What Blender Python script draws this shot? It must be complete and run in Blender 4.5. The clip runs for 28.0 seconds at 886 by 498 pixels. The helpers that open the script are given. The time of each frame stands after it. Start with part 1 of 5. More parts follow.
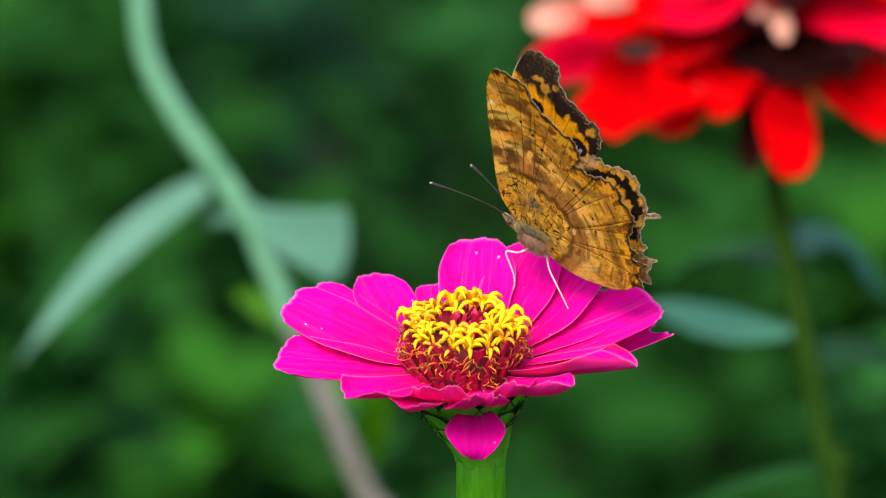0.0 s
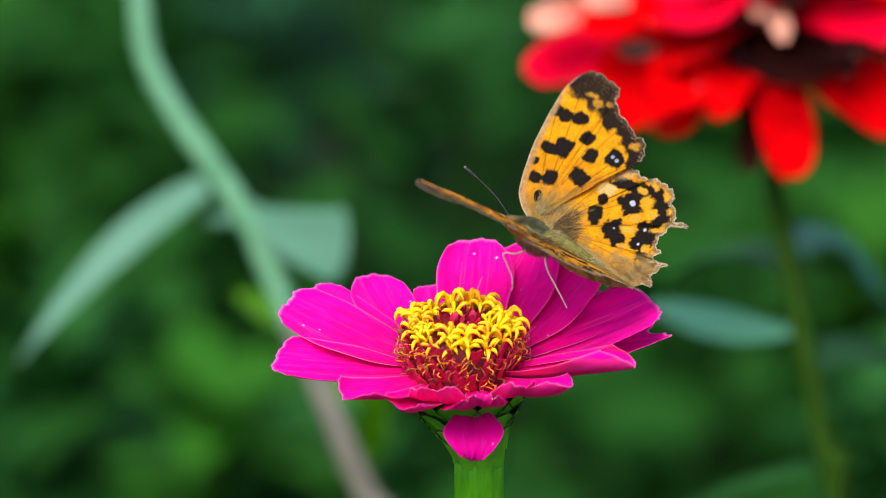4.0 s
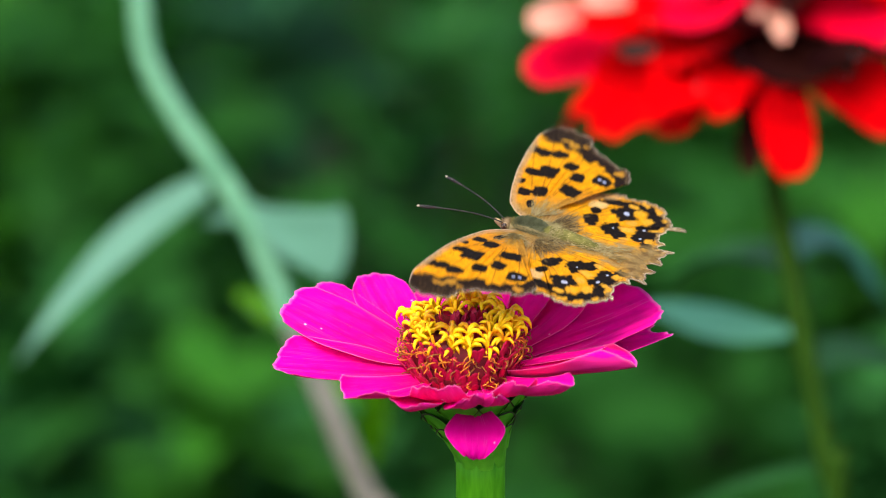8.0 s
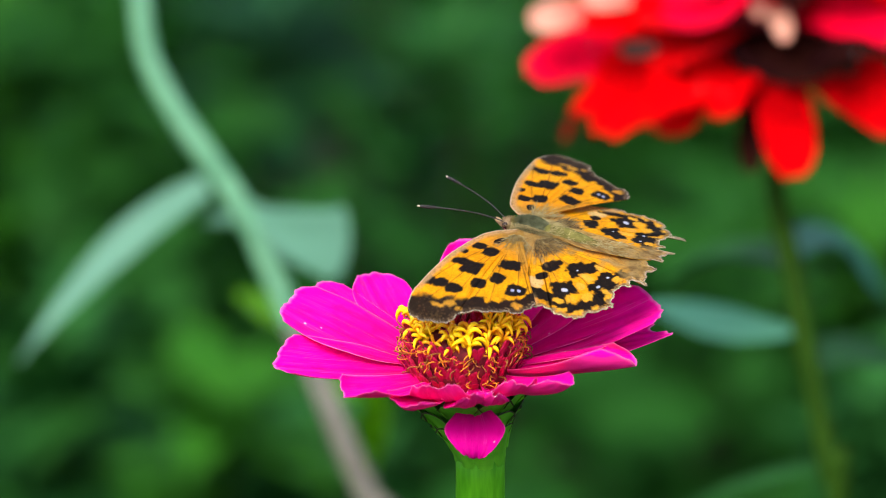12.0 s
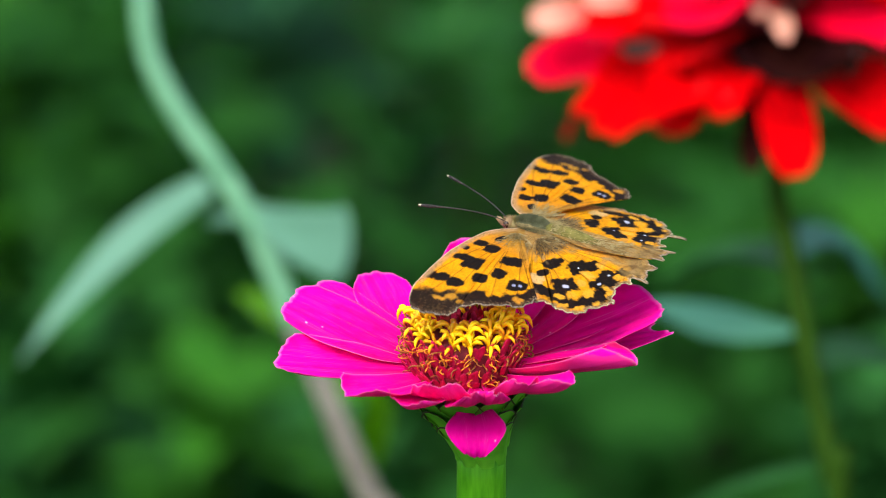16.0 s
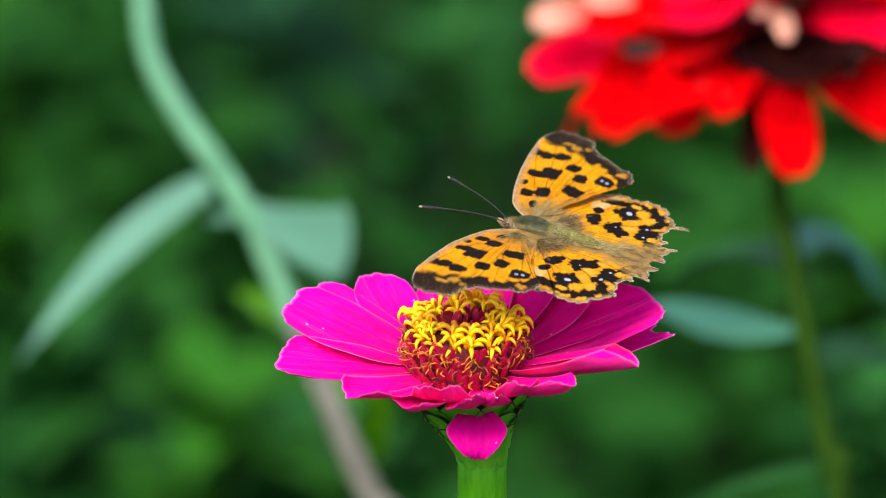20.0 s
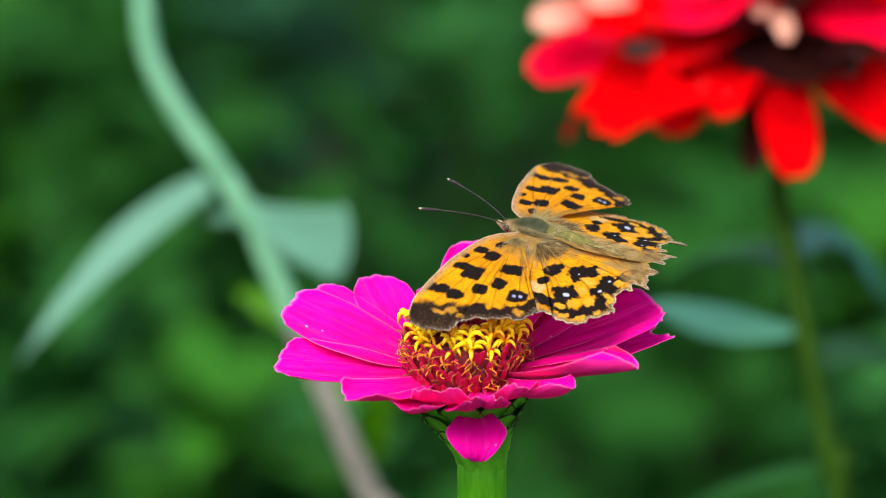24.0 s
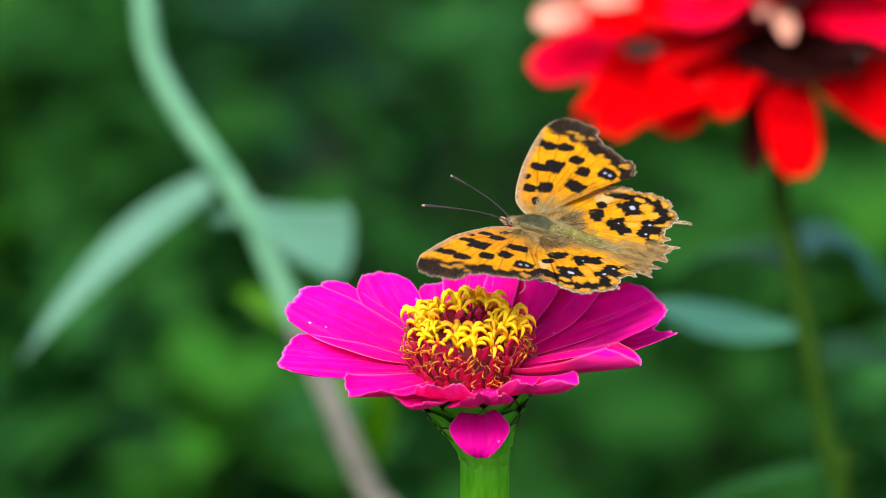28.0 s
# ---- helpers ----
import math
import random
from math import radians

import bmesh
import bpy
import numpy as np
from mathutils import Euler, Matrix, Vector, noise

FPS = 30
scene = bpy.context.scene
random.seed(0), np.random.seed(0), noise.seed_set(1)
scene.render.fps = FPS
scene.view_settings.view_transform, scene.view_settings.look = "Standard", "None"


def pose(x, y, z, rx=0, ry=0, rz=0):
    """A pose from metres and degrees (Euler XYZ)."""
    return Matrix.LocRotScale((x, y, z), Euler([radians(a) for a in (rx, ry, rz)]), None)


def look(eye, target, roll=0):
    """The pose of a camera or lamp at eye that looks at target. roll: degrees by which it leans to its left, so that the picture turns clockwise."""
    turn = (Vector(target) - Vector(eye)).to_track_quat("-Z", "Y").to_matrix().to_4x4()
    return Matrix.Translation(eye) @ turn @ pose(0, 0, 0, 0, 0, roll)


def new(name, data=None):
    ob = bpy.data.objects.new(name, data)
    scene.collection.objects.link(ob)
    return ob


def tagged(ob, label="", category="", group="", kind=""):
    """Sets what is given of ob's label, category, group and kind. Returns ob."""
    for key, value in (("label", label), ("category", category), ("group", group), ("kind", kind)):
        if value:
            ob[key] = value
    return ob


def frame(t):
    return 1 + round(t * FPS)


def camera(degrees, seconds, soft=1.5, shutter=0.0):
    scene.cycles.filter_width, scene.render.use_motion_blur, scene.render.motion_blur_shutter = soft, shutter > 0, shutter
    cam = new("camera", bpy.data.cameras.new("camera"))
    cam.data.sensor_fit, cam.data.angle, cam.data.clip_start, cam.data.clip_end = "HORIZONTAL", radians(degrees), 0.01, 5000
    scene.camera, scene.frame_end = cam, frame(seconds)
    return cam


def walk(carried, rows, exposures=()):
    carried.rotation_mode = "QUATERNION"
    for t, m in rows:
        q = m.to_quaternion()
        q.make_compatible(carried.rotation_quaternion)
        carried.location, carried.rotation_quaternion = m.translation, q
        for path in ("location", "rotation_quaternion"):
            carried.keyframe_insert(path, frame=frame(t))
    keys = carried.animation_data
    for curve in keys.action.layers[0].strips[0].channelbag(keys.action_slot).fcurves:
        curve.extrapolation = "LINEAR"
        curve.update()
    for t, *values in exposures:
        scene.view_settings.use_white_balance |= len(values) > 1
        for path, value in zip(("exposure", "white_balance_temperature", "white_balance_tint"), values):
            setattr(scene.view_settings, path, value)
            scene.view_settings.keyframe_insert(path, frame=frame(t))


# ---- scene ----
# A butterfly opens and closes its wings on a pink zinnia in a flower bed.
# Drawing unit of the small things: G = 0.085 mm.
G = 0.000085
TILT = 18.0                                   # the eye looks down by this angle
BENCH = pose(0, 0, 0.80, -TILT, 0, 0)         # x to the right, y away from the eye, z up, leaning with the line of sight
FAR = 8961.0                                  # eye to pink flower, in units


def spot(right, up, away=0.0):
    """A place in the world: units to the right and up from the middle line at the flower's distance, and away behind it."""
    k = 1 + away / FAR
    return BENCH @ Vector((right * k * G, away * G, up * k * G))


# ---- camera ----
cam = camera(10.0, 28.0, soft=0.55, shutter=0.5)
EYE = BENCH @ Vector((0, -FAR * G, 0))
walk(cam, [(0.0, look(EYE, BENCH.translation)), (28.0, look(EYE, BENCH.translation))],
     [(0.0, 0.95), (0.9, 1.04), (2.0, 1.12), (2.5, 1.0), (3.0, 0.93), (6.0, 0.96), (6.6, 1.1), (7.0, 1.16), (9.0, 1.13), (18.0, 1.15), (26.4, 1.15), (26.9, 1.0), (27.1, 1.0), (27.6, 1.15), (28.0, 1.16)])
cam.data.dof.use_dof = True
cam.data.dof.focus_distance = FAR * G
cam.data.dof.aperture_fstop = 17.0

# ---- world and light ----
world = bpy.data.worlds.new("sky")
scene.world = world
world.use_nodes = True
wn = world.node_tree.nodes
sky = wn.new("ShaderNodeTexSky")
sky.sky_type, sky.sun_disc = "NISHITA", False
sky.sun_elevation, sky.sun_rotation = radians(58), radians(206)
sky.air_density, sky.dust_density, sky.ozone_density = 1.0, 3.0, 1.0
wn["Background"].inputs["Strength"].default_value = 0.15
world.node_tree.links.new(sky.outputs["Color"], wn["Background"].inputs["Color"])
sun = new("sun", bpy.data.lights.new("sun", "SUN"))
sun.data.energy, sun.data.angle, sun.data.color = 1.45, radians(30), (1.0, 0.95, 0.88)
sun.matrix_basis = look((-0.33, -0.68, 1.2), (0, 0, 0))


# ---- materials ----
def node(mat, kind, **values):
    n = mat.node_tree.nodes.new(kind)
    for key, value in values.items():
        n.inputs[key].default_value = value
    return n


def link(mat, a, b):
    mat.node_tree.links.new(a, b)


def blank(name, rough=0.5, spec=0.35):
    m = bpy.data.materials.new(name)
    m.use_nodes = True
    b = m.node_tree.nodes["Principled BSDF"]
    b.inputs["Roughness"].default_value = rough
    b.inputs["Specular IOR Level"].default_value = spec
    return m, b


def mixed(m, fac, a, b):
    """A colour between a and b (colours or sockets) by the socket or number fac."""
    n = m.node_tree.nodes.new("ShaderNodeMix")
    n.data_type = "RGBA"
    for key, value in ((0, fac), (6, a), (7, b)):
        if isinstance(value, bpy.types.NodeSocket):
            link(m, value, n.inputs[key])
        elif key == 0:
            n.inputs[0].default_value = value
        else:
            n.inputs[key].default_value = (*value, 1)
    return n.outputs[2]


def ramped(m, socket, lo, hi):
    n = node(m, "ShaderNodeMapRange", **{"From Min": lo, "From Max": hi})
    link(m, socket, n.inputs["Value"])
    return n.outputs["Result"]


def grain(m, scale, detail=3.0, stretch=None, uv=False):
    n = node(m, "ShaderNodeTexNoise", Scale=scale, Detail=detail)
    co = m.node_tree.nodes.new("ShaderNodeTexCoord")
    out = co.outputs["UV" if uv else "Object"]
    if stretch:
        mp = node(m, "ShaderNodeMapping", Scale=stretch)
        link(m, out, mp.inputs["Vector"])
        out = mp.outputs["Vector"]
    link(m, out, n.inputs["Vector"])
    return n.outputs["Fac"]


def bumped(m, b, height, strength, distance):
    n = node(m, "ShaderNodeBump", Strength=strength, Distance=distance)
    link(m, height, n.inputs["Height"])
    link(m, n.outputs["Normal"], b.inputs["Normal"])


def thin(m, b, colour, share):
    """Lets part of the light through a leaf-like surface."""
    tr = m.node_tree.nodes.new("ShaderNodeBsdfTranslucent")
    if isinstance(colour, bpy.types.NodeSocket):
        link(m, colour, tr.inputs["Color"])
    else:
        tr.inputs["Color"].default_value = (*colour, 1)
    mx = node(m, "ShaderNodeMixShader", Fac=share)
    link(m, b.outputs[0], mx.inputs[1])
    link(m, tr.outputs[0], mx.inputs[2])
    link(m, mx.outputs[0], m.node_tree.nodes["Material Output"].inputs["Surface"])


def petal_material(name, base, tip, rim, share=0.25, rough=0.65, spec=0.05):
    """Streaks along the petal (u along, v across), a deeper base, a pale worn rim."""
    m, b = blank(name, rough, spec)
    uv = m.node_tree.nodes.new("ShaderNodeUVMap")
    sep = m.node_tree.nodes.new("ShaderNodeSeparateXYZ")
    link(m, uv.outputs[0], sep.inputs[0])
    streak = grain(m, 1.0, 4.0, (3.0, 60.0, 1.0), True)
    blot = grain(m, 400.0, 3.0)
    col = mixed(m, ramped(m, sep.outputs[0], 0.0, 0.75), base, tip)
    col = mixed(m, ramped(m, streak, 0.55, 2.6), col, rim)
    deep = tuple(c * 0.72 for c in base)
    col = mixed(m, ramped(m, blot, 0.50, 1.2), col, deep)
    far = m.node_tree.nodes.new("ShaderNodeMath")
    far.operation = "ABSOLUTE"
    cen = node(m, "ShaderNodeMath")
    cen.operation = "SUBTRACT"
    link(m, sep.outputs[1], cen.inputs[0])
    cen.inputs[1].default_value = 0.5
    link(m, cen.outputs[0], far.inputs[0])
    col = mixed(m, ramped(m, far.outputs[0], 0.478, 0.525), col, rim)
    col = mixed(m, ramped(m, sep.outputs[0], 0.975, 1.02), col, rim)
    for at_v, wide in ((0.30, 0.010), (0.345, 0.007), (0.66, 0.006)):
        away = m.node_tree.nodes.new("ShaderNodeMath")
        away.operation = "SUBTRACT"
        link(m, sep.outputs[1], away.inputs[0])
        away.inputs[1].default_value = at_v
        size = m.node_tree.nodes.new("ShaderNodeMath")
        size.operation = "ABSOLUTE"
        link(m, away.outputs[0], size.inputs[0])
        line = node(m, "ShaderNodeMapRange", **{"From Min": wide, "From Max": 0.3 * wide, "To Max": 0.18})
        link(m, size.outputs[0], line.inputs["Value"])
        part_way = node(m, "ShaderNodeMath")
        part_way.operation = "MULTIPLY"
        link(m, line.outputs["Result"], part_way.inputs[0])
        link(m, ramped(m, blot, 0.40, 0.62), part_way.inputs[1])
        col = mixed(m, part_way.outputs[0], col, rim)
    vo = node(m, "ShaderNodeTexVoronoi", Scale=260.0)
    co = m.node_tree.nodes.new("ShaderNodeTexCoord")
    link(m, co.outputs["Object"], vo.inputs["Vector"])
    fleck = node(m, "ShaderNodeMapRange", **{"From Min": 0.075, "From Max": 0.03})
    link(m, vo.outputs["Distance"], fleck.inputs["Value"])
    col = mixed(m, fleck.outputs["Result"], col, tuple(0.5 * c + 0.45 for c in rim))
    scar = grain(m, 1.0, 5.0, (4.5, 22.0, 1.0), True)
    col = mixed(m, ramped(m, scar, 0.70, 0.86), col, tuple(0.75 * c + 0.2 for c in rim))
    oi = m.node_tree.nodes.new("ShaderNodeObjectInfo")
    col = mixed(m, ramped(m, oi.outputs["Random"], 0.0, 4.0), col, base)
    link(m, col, b.inputs["Base Color"])
    bumped(m, b, streak, 0.28, 0.0004)
    thin(m, b, col, share)
    return m


def leaf_material(name, dark, light, share=0.3, rough=0.45, spread=0.6):
    m, b = blank(name, rough, 0.06)
    geo = m.node_tree.nodes.new("ShaderNodeNewGeometry")
    n1 = grain(m, 30.0, 3.0)
    n2 = grain(m, 3.0, 2.0)
    col = mixed(m, ramped(m, n1, 0.3, 0.75), dark, light)
    mid = tuple(0.5 * (p + q) for p, q in zip(dark, light))
    col = mixed(m, ramped(m, geo.outputs["Random Per Island"], 0.0, 1.0 / spread), col, mid)
    col = mixed(m, ramped(m, n2, 0.42, 0.75), col, dark)
    link(m, col, b.inputs["Base Color"])
    bumped(m, b, n1, 0.3, 0.001)
    thin(m, b, col, share)
    return m


def mottled(name, a, c, scale, rough=0.6, spec=0.3, bump=0.3, depth=0.0002, stretch=None):
    m, b = blank(name, rough, spec)
    f = grain(m, scale, 4.0, stretch)
    g = grain(m, scale * 0.17, 2.0)
    col = mixed(m, ramped(m, f, 0.3, 0.7), a, c)
    col = mixed(m, ramped(m, g, 0.5, 0.95), col, a)
    link(m, col, b.inputs["Base Color"])
    bumped(m, b, f, bump, depth)
    return m


def painted(name, rough, share):
    """Scales of a wing: the colours lie in the mesh as the wing's own pattern; light shines through in a golden tone."""
    m, b = blank(name, rough, 0.05)
    at = m.node_tree.nodes.new("ShaderNodeAttribute")
    at.attribute_name = "pattern"
    f = grain(m, 5200.0, 2.0)
    g = grain(m, 2300.0, 3.0)
    col = mixed(m, ramped(m, f, 0.50, 1.15), at.outputs["Color"], (0.03, 0.016, 0.006))
    col = mixed(m, ramped(m, g, 0.52, 1.25), col, (0.06, 0.03, 0.008))
    link(m, col, b.inputs["Base Color"])
    bumped(m, b, f, 0.25, 0.00006)
    gold = m.node_tree.nodes.new("ShaderNodeMix")
    gold.data_type, gold.blend_type = "RGBA", "MULTIPLY"
    gold.inputs[0].default_value = 1.0
    link(m, col, gold.inputs[6])
    gold.inputs[7].default_value = (1.15, 1.22, 0.9, 1)
    thin(m, b, gold.outputs[2], share)
    return m


PINK = petal_material("pink_petal", (0.74, 0.0, 0.17), (1.0, 0.0, 0.39), (1.0, 0.34, 0.70))
PINK_BACK = petal_material("pink_petal_back", (0.66, 0.04, 0.22), (0.92, 0.012, 0.29), (0.96, 0.34, 0.58))
# base far darker than the tip: shade among the inner petals put into colour
RED = petal_material("red_petal", (0.34, 0.0, 0.003), (0.76, 0.0, 0.002), (0.78, 0.012, 0.004), 0.2, 0.75, 0.01)
DULL_RED = petal_material("dull_red_petal", (0.12, 0.0, 0.003), (0.20, 0.006, 0.004), (0.22, 0.02, 0.01), 0.2, 0.8, 0.01)
RED_BACK = petal_material("red_petal_back", (0.35, 0.0, 0.01), (0.82, 0.01, 0.05), (0.85, 0.10, 0.12))
# rosier and brighter than plain red: top light and gloss put into colour
ROSE = petal_material("rose_red_petal", (0.60, 0.0, 0.010), (0.82, 0.0, 0.030), (0.85, 0.03, 0.06), 0.2, 0.75, 0.02)
FADED = petal_material("faded_petal", (0.62, 0.01, 0.012), (0.74, 0.40, 0.28), (0.70, 0.22, 0.14))
# near-black: withered petals, and blades put in for the shade between petals
WITHERED_SHADE = petal_material("withered_shade_petal", (0.012, 0.002, 0.003), (0.026, 0.006, 0.004), (0.035, 0.014, 0.006), 0.2, 0.8, 0.01)
GREY_BROWN = petal_material("grey_brown_petal", (0.032, 0.013, 0.011), (0.050, 0.022, 0.018), (0.06, 0.03, 0.025), 0.1, 0.8, 0.02)
YELLOW = mottled("yellow_floret", (0.90, 0.52, 0.0), (1.0, 0.72, 0.004), 900, 0.5)
GOLDEN = mottled("golden_floret", (0.74, 0.27, 0.0), (0.92, 0.50, 0.003), 900, 0.5)
ORANGE = mottled("orange_style", (0.55, 0.17, 0.01), (0.80, 0.36, 0.02), 700, 0.5)
BROWN = mottled("brown_style", (0.16, 0.05, 0.01), (0.36, 0.14, 0.02), 700, 0.55)
CRIMSON = mottled("crimson_scale", (0.30, 0.0, 0.015), (0.62, 0.015, 0.09), 900, 0.5)
MAROON = mottled("maroon_disc", (0.10, 0.004, 0.01), (0.22, 0.01, 0.015), 600, 0.6)
STEM = mottled("green_stem", (0.050, 0.26, 0.004), (0.125, 0.46, 0.012), 300, 0.45, 0.10, 0.3, 0.0003, (4, 4, 0.6))
SEPAL = mottled("green_sepal", (0.055, 0.27, 0.012), (0.16, 0.50, 0.022), 260, 0.45, 0.12)
SEPAL_EDGE = mottled("dark_sepal_edge", (0.010, 0.010, 0.004), (0.04, 0.035, 0.01), 900, 0.7)
PALE_STEM = mottled("pale_stem", (0.09, 0.27, 0.13), (0.165, 0.40, 0.215), 120, 0.38, 0.5)
DRY_STEM = mottled("dry_stem", (0.12, 0.11, 0.085), (0.21, 0.20, 0.16), 140, 0.7)
DARK_STEM = mottled("dark_stem", (0.014, 0.045, 0.002), (0.030, 0.08, 0.006), 120, 0.7, 0.06)
PALE_LEAF = leaf_material("pale_leaf", (0.095, 0.25, 0.16), (0.18, 0.37, 0.26), 0.25)
SEA_LEAF = leaf_material("sea_green_leaf", (0.075, 0.27, 0.16), (0.13, 0.38, 0.24), 0.3)
GREEN_LEAF = leaf_material("green_leaf", (0.014, 0.085, 0.016), (0.036, 0.165, 0.028), 0.3)
FRESH_LEAF = leaf_material("fresh_leaf", (0.020, 0.125, 0.008), (0.046, 0.19, 0.016), 0.3)
DARK_LEAF = leaf_material("dark_leaf", (0.014, 0.068, 0.026), (0.028, 0.12, 0.042), 0.45)
# bright yellow-green for two lower leaves: their lit look is in the colour
LIT_LIME_LEAF = leaf_material("lit_lime_leaf", (0.10, 0.33, 0.004), (0.17, 0.46, 0.010), 0.45)
BED_LEAF = leaf_material("bed_leaf", (0.017, 0.086, 0.013), (0.034, 0.182, 0.020), 0.45, 0.6, 0.9)
SOIL = mottled("soil", (0.010, 0.010, 0.006), (0.035, 0.030, 0.018), 40, 0.9, 0.2, 0.8, 0.01)
WING_UP = painted("wing_upper", 0.6, 0.42)
WING_DOWN = painted("wing_under", 0.65, 0.50)
FUR = mottled("thorax_fur", (0.09, 0.10, 0.05), (0.21, 0.22, 0.115), 900, 0.8)
TAN_FUR = mottled("tan_fur", (0.27, 0.22, 0.085), (0.48, 0.39, 0.18), 900, 0.8)
ABDOMEN = mottled("abdomen", (0.085, 0.08, 0.018), (0.20, 0.175, 0.05), 700, 0.8, 0.05)
BREAST = mottled("breast_fur", (0.18, 0.095, 0.055), (0.38, 0.22, 0.14), 700, 0.8, 0.05)
DARK_FUR = mottled("dark_fur", (0.05, 0.032, 0.015), (0.13, 0.085, 0.035), 900, 0.8)
OLIVE_FUR = mottled("olive_fur", (0.16, 0.135, 0.035), (0.33, 0.28, 0.09), 900, 0.8)
UMBER_FUR = mottled("umber_fur", (0.20, 0.135, 0.045), (0.36, 0.25, 0.09), 900, 0.8)
SNOUT = mottled("brown_head", (0.15, 0.10, 0.045), (0.36, 0.24, 0.12), 900, 0.7)
EYE_BROWN = mottled("insect_eye", (0.02, 0.012, 0.008), (0.06, 0.03, 0.015), 900, 0.15, 0.6)
HORN = mottled("antenna_black", (0.006, 0.006, 0.006), (0.07, 0.065, 0.06), 4200, 0.6, 0.1)
FRINGE = mottled("fringe_scales", (0.05, 0.035, 0.022), (0.48, 0.40, 0.29), 1400, 0.8, 0.05)
PALE_TIP = mottled("antenna_tip", (0.30, 0.26, 0.16), (0.48, 0.42, 0.3), 3000, 0.5)
LIMB = mottled("pale_leg", (0.62, 0.42, 0.40), (0.80, 0.66, 0.62), 1500, 0.45)


# ---- mesh helpers ----
def mesh_of(name, verts, faces, mats, uvs=None, index=None):
    me = bpy.data.meshes.new(name)
    me.from_pydata([tuple(v) for v in verts], [], faces)
    for m in mats:
        me.materials.append(m)
    me.polygons.foreach_set("use_smooth", [True] * len(me.polygons))
    if index is not None:
        me.polygons.foreach_set("material_index", index)
    if uvs is not None:
        lay = me.uv_layers.new(name="uv")
        corner = np.empty(len(me.loops), np.int32)
        me.loops.foreach_get("vertex_index", corner)
        lay.data.foreach_set("uv", np.asarray(uvs, np.float32)[corner].ravel())
    me.update()
    return me


def part(name, me, parent, m=None, label=""):
    """One mesh as a part of a thing; m is its pose in the world."""
    ob = new(name, me)
    ob.parent = parent
    if m is not None:
        ob.matrix_basis = full(parent).inverted() @ m
    return tagged(ob, label)


def full(ob):
    return full(ob.parent) @ ob.matrix_basis if ob.parent else ob.matrix_basis.copy()


def thing(name, m, label, category, group="", kind=""):
    ob = new(name)
    ob.empty_display_size = 0.01
    ob.matrix_basis = m
    return tagged(ob, label, category, group, kind)


def bezier(pts, n):
    """n + 1 points of the Bezier curve with those control points."""
    out = []
    for i in range(n + 1):
        t = i / n
        q = [Vector(p) for p in pts]
        while len(q) > 1:
            q = [q[k].lerp(q[k + 1], t) for k in range(len(q) - 1)]
        out.append(q[0])
    return out


def smooth_line(pts, per=6):
    """A Catmull-Rom line through the points."""
    p = [Vector(q) for q in pts]
    p = [2 * p[0] - p[1], *p, 2 * p[-1] - p[-2]]
    out = []
    for i in range(1, len(p) - 2):
        for k in range(per):
            t = k / per
            out.append(0.5 * (2 * p[i] + (p[i + 1] - p[i - 1]) * t + (2 * p[i - 1] - 5 * p[i] + 4 * p[i + 1] - p[i + 2]) * t * t
                              + (3 * p[i] - p[i - 1] - 3 * p[i + 1] + p[i + 2]) * t ** 3))
    return out + [p[-2]]


def tube_data(line, radii, sides=8, cap=True):
    """Vertices and faces of a round tube along a line."""
    verts, faces, n = [], [], len(line)
    side = None
    for i, p in enumerate(line):
        t = (line[min(i + 1, n - 1)] - line[max(i - 1, 0)]).normalized()
        side = t.orthogonal().normalized() if side is None else (side - t * side.dot(t)).normalized()
        up = t.cross(side)
        r = radii[i] if len(radii) == n else radii[0] + (radii[-1] - radii[0]) * i / (n - 1)
        for k in range(sides):
            a = 2 * math.pi * k / sides
            verts.append(p + side * (r * math.cos(a)) + up * (r * math.sin(a)))
    for i in range(n - 1):
        for k in range(sides):
            a, b = i * sides + k, i * sides + (k + 1) % sides
            faces.append((a, b, b + sides, a + sides))
    if cap:
        faces.append(tuple(range(sides - 1, -1, -1)))
        faces.append(tuple(range((n - 1) * sides, n * sides)))
    return verts, faces


def joined(items):
    """Several (verts, faces) as one."""
    verts, faces = [], []
    for v, f in items:
        k = len(verts)
        verts += v
        faces += [tuple(i + k for i in face) for face in f]
    return verts, faces


def tube(name, line, radii, mat, sides=8):
    v, f = tube_data(line, radii, sides)
    return mesh_of(name, v, f, [mat])


def blob(name, radii, mat, rings=12, sides=16, lump=0.0):
    verts, faces = [Vector((0, 0, -radii[2]))], []
    for i in range(1, rings):
        a = math.pi * i / rings
        for k in range(sides):
            b = 2 * math.pi * k / sides
            v = Vector((math.sin(a) * math.cos(b), math.sin(a) * math.sin(b), -math.cos(a)))
            g = 1 + lump * noise.noise(v * 3.1)
            verts.append(Vector((v.x * radii[0], v.y * radii[1], v.z * radii[2])) * g)
    verts.append(Vector((0, 0, radii[2])))
    for k in range(sides):
        faces.append((0, 1 + (k + 1) % sides, 1 + k))
        faces.append((len(verts) - 1, len(verts) - 1 - sides + k, len(verts) - 1 - sides + (k + 1) % sides))
    for i in range(rings - 2):
        for k in range(sides):
            a, b = 1 + i * sides + k, 1 + i * sides + (k + 1) % sides
            faces.append((a, b, b + sides, a + sides))
    return mesh_of(name, verts, faces, [mat])


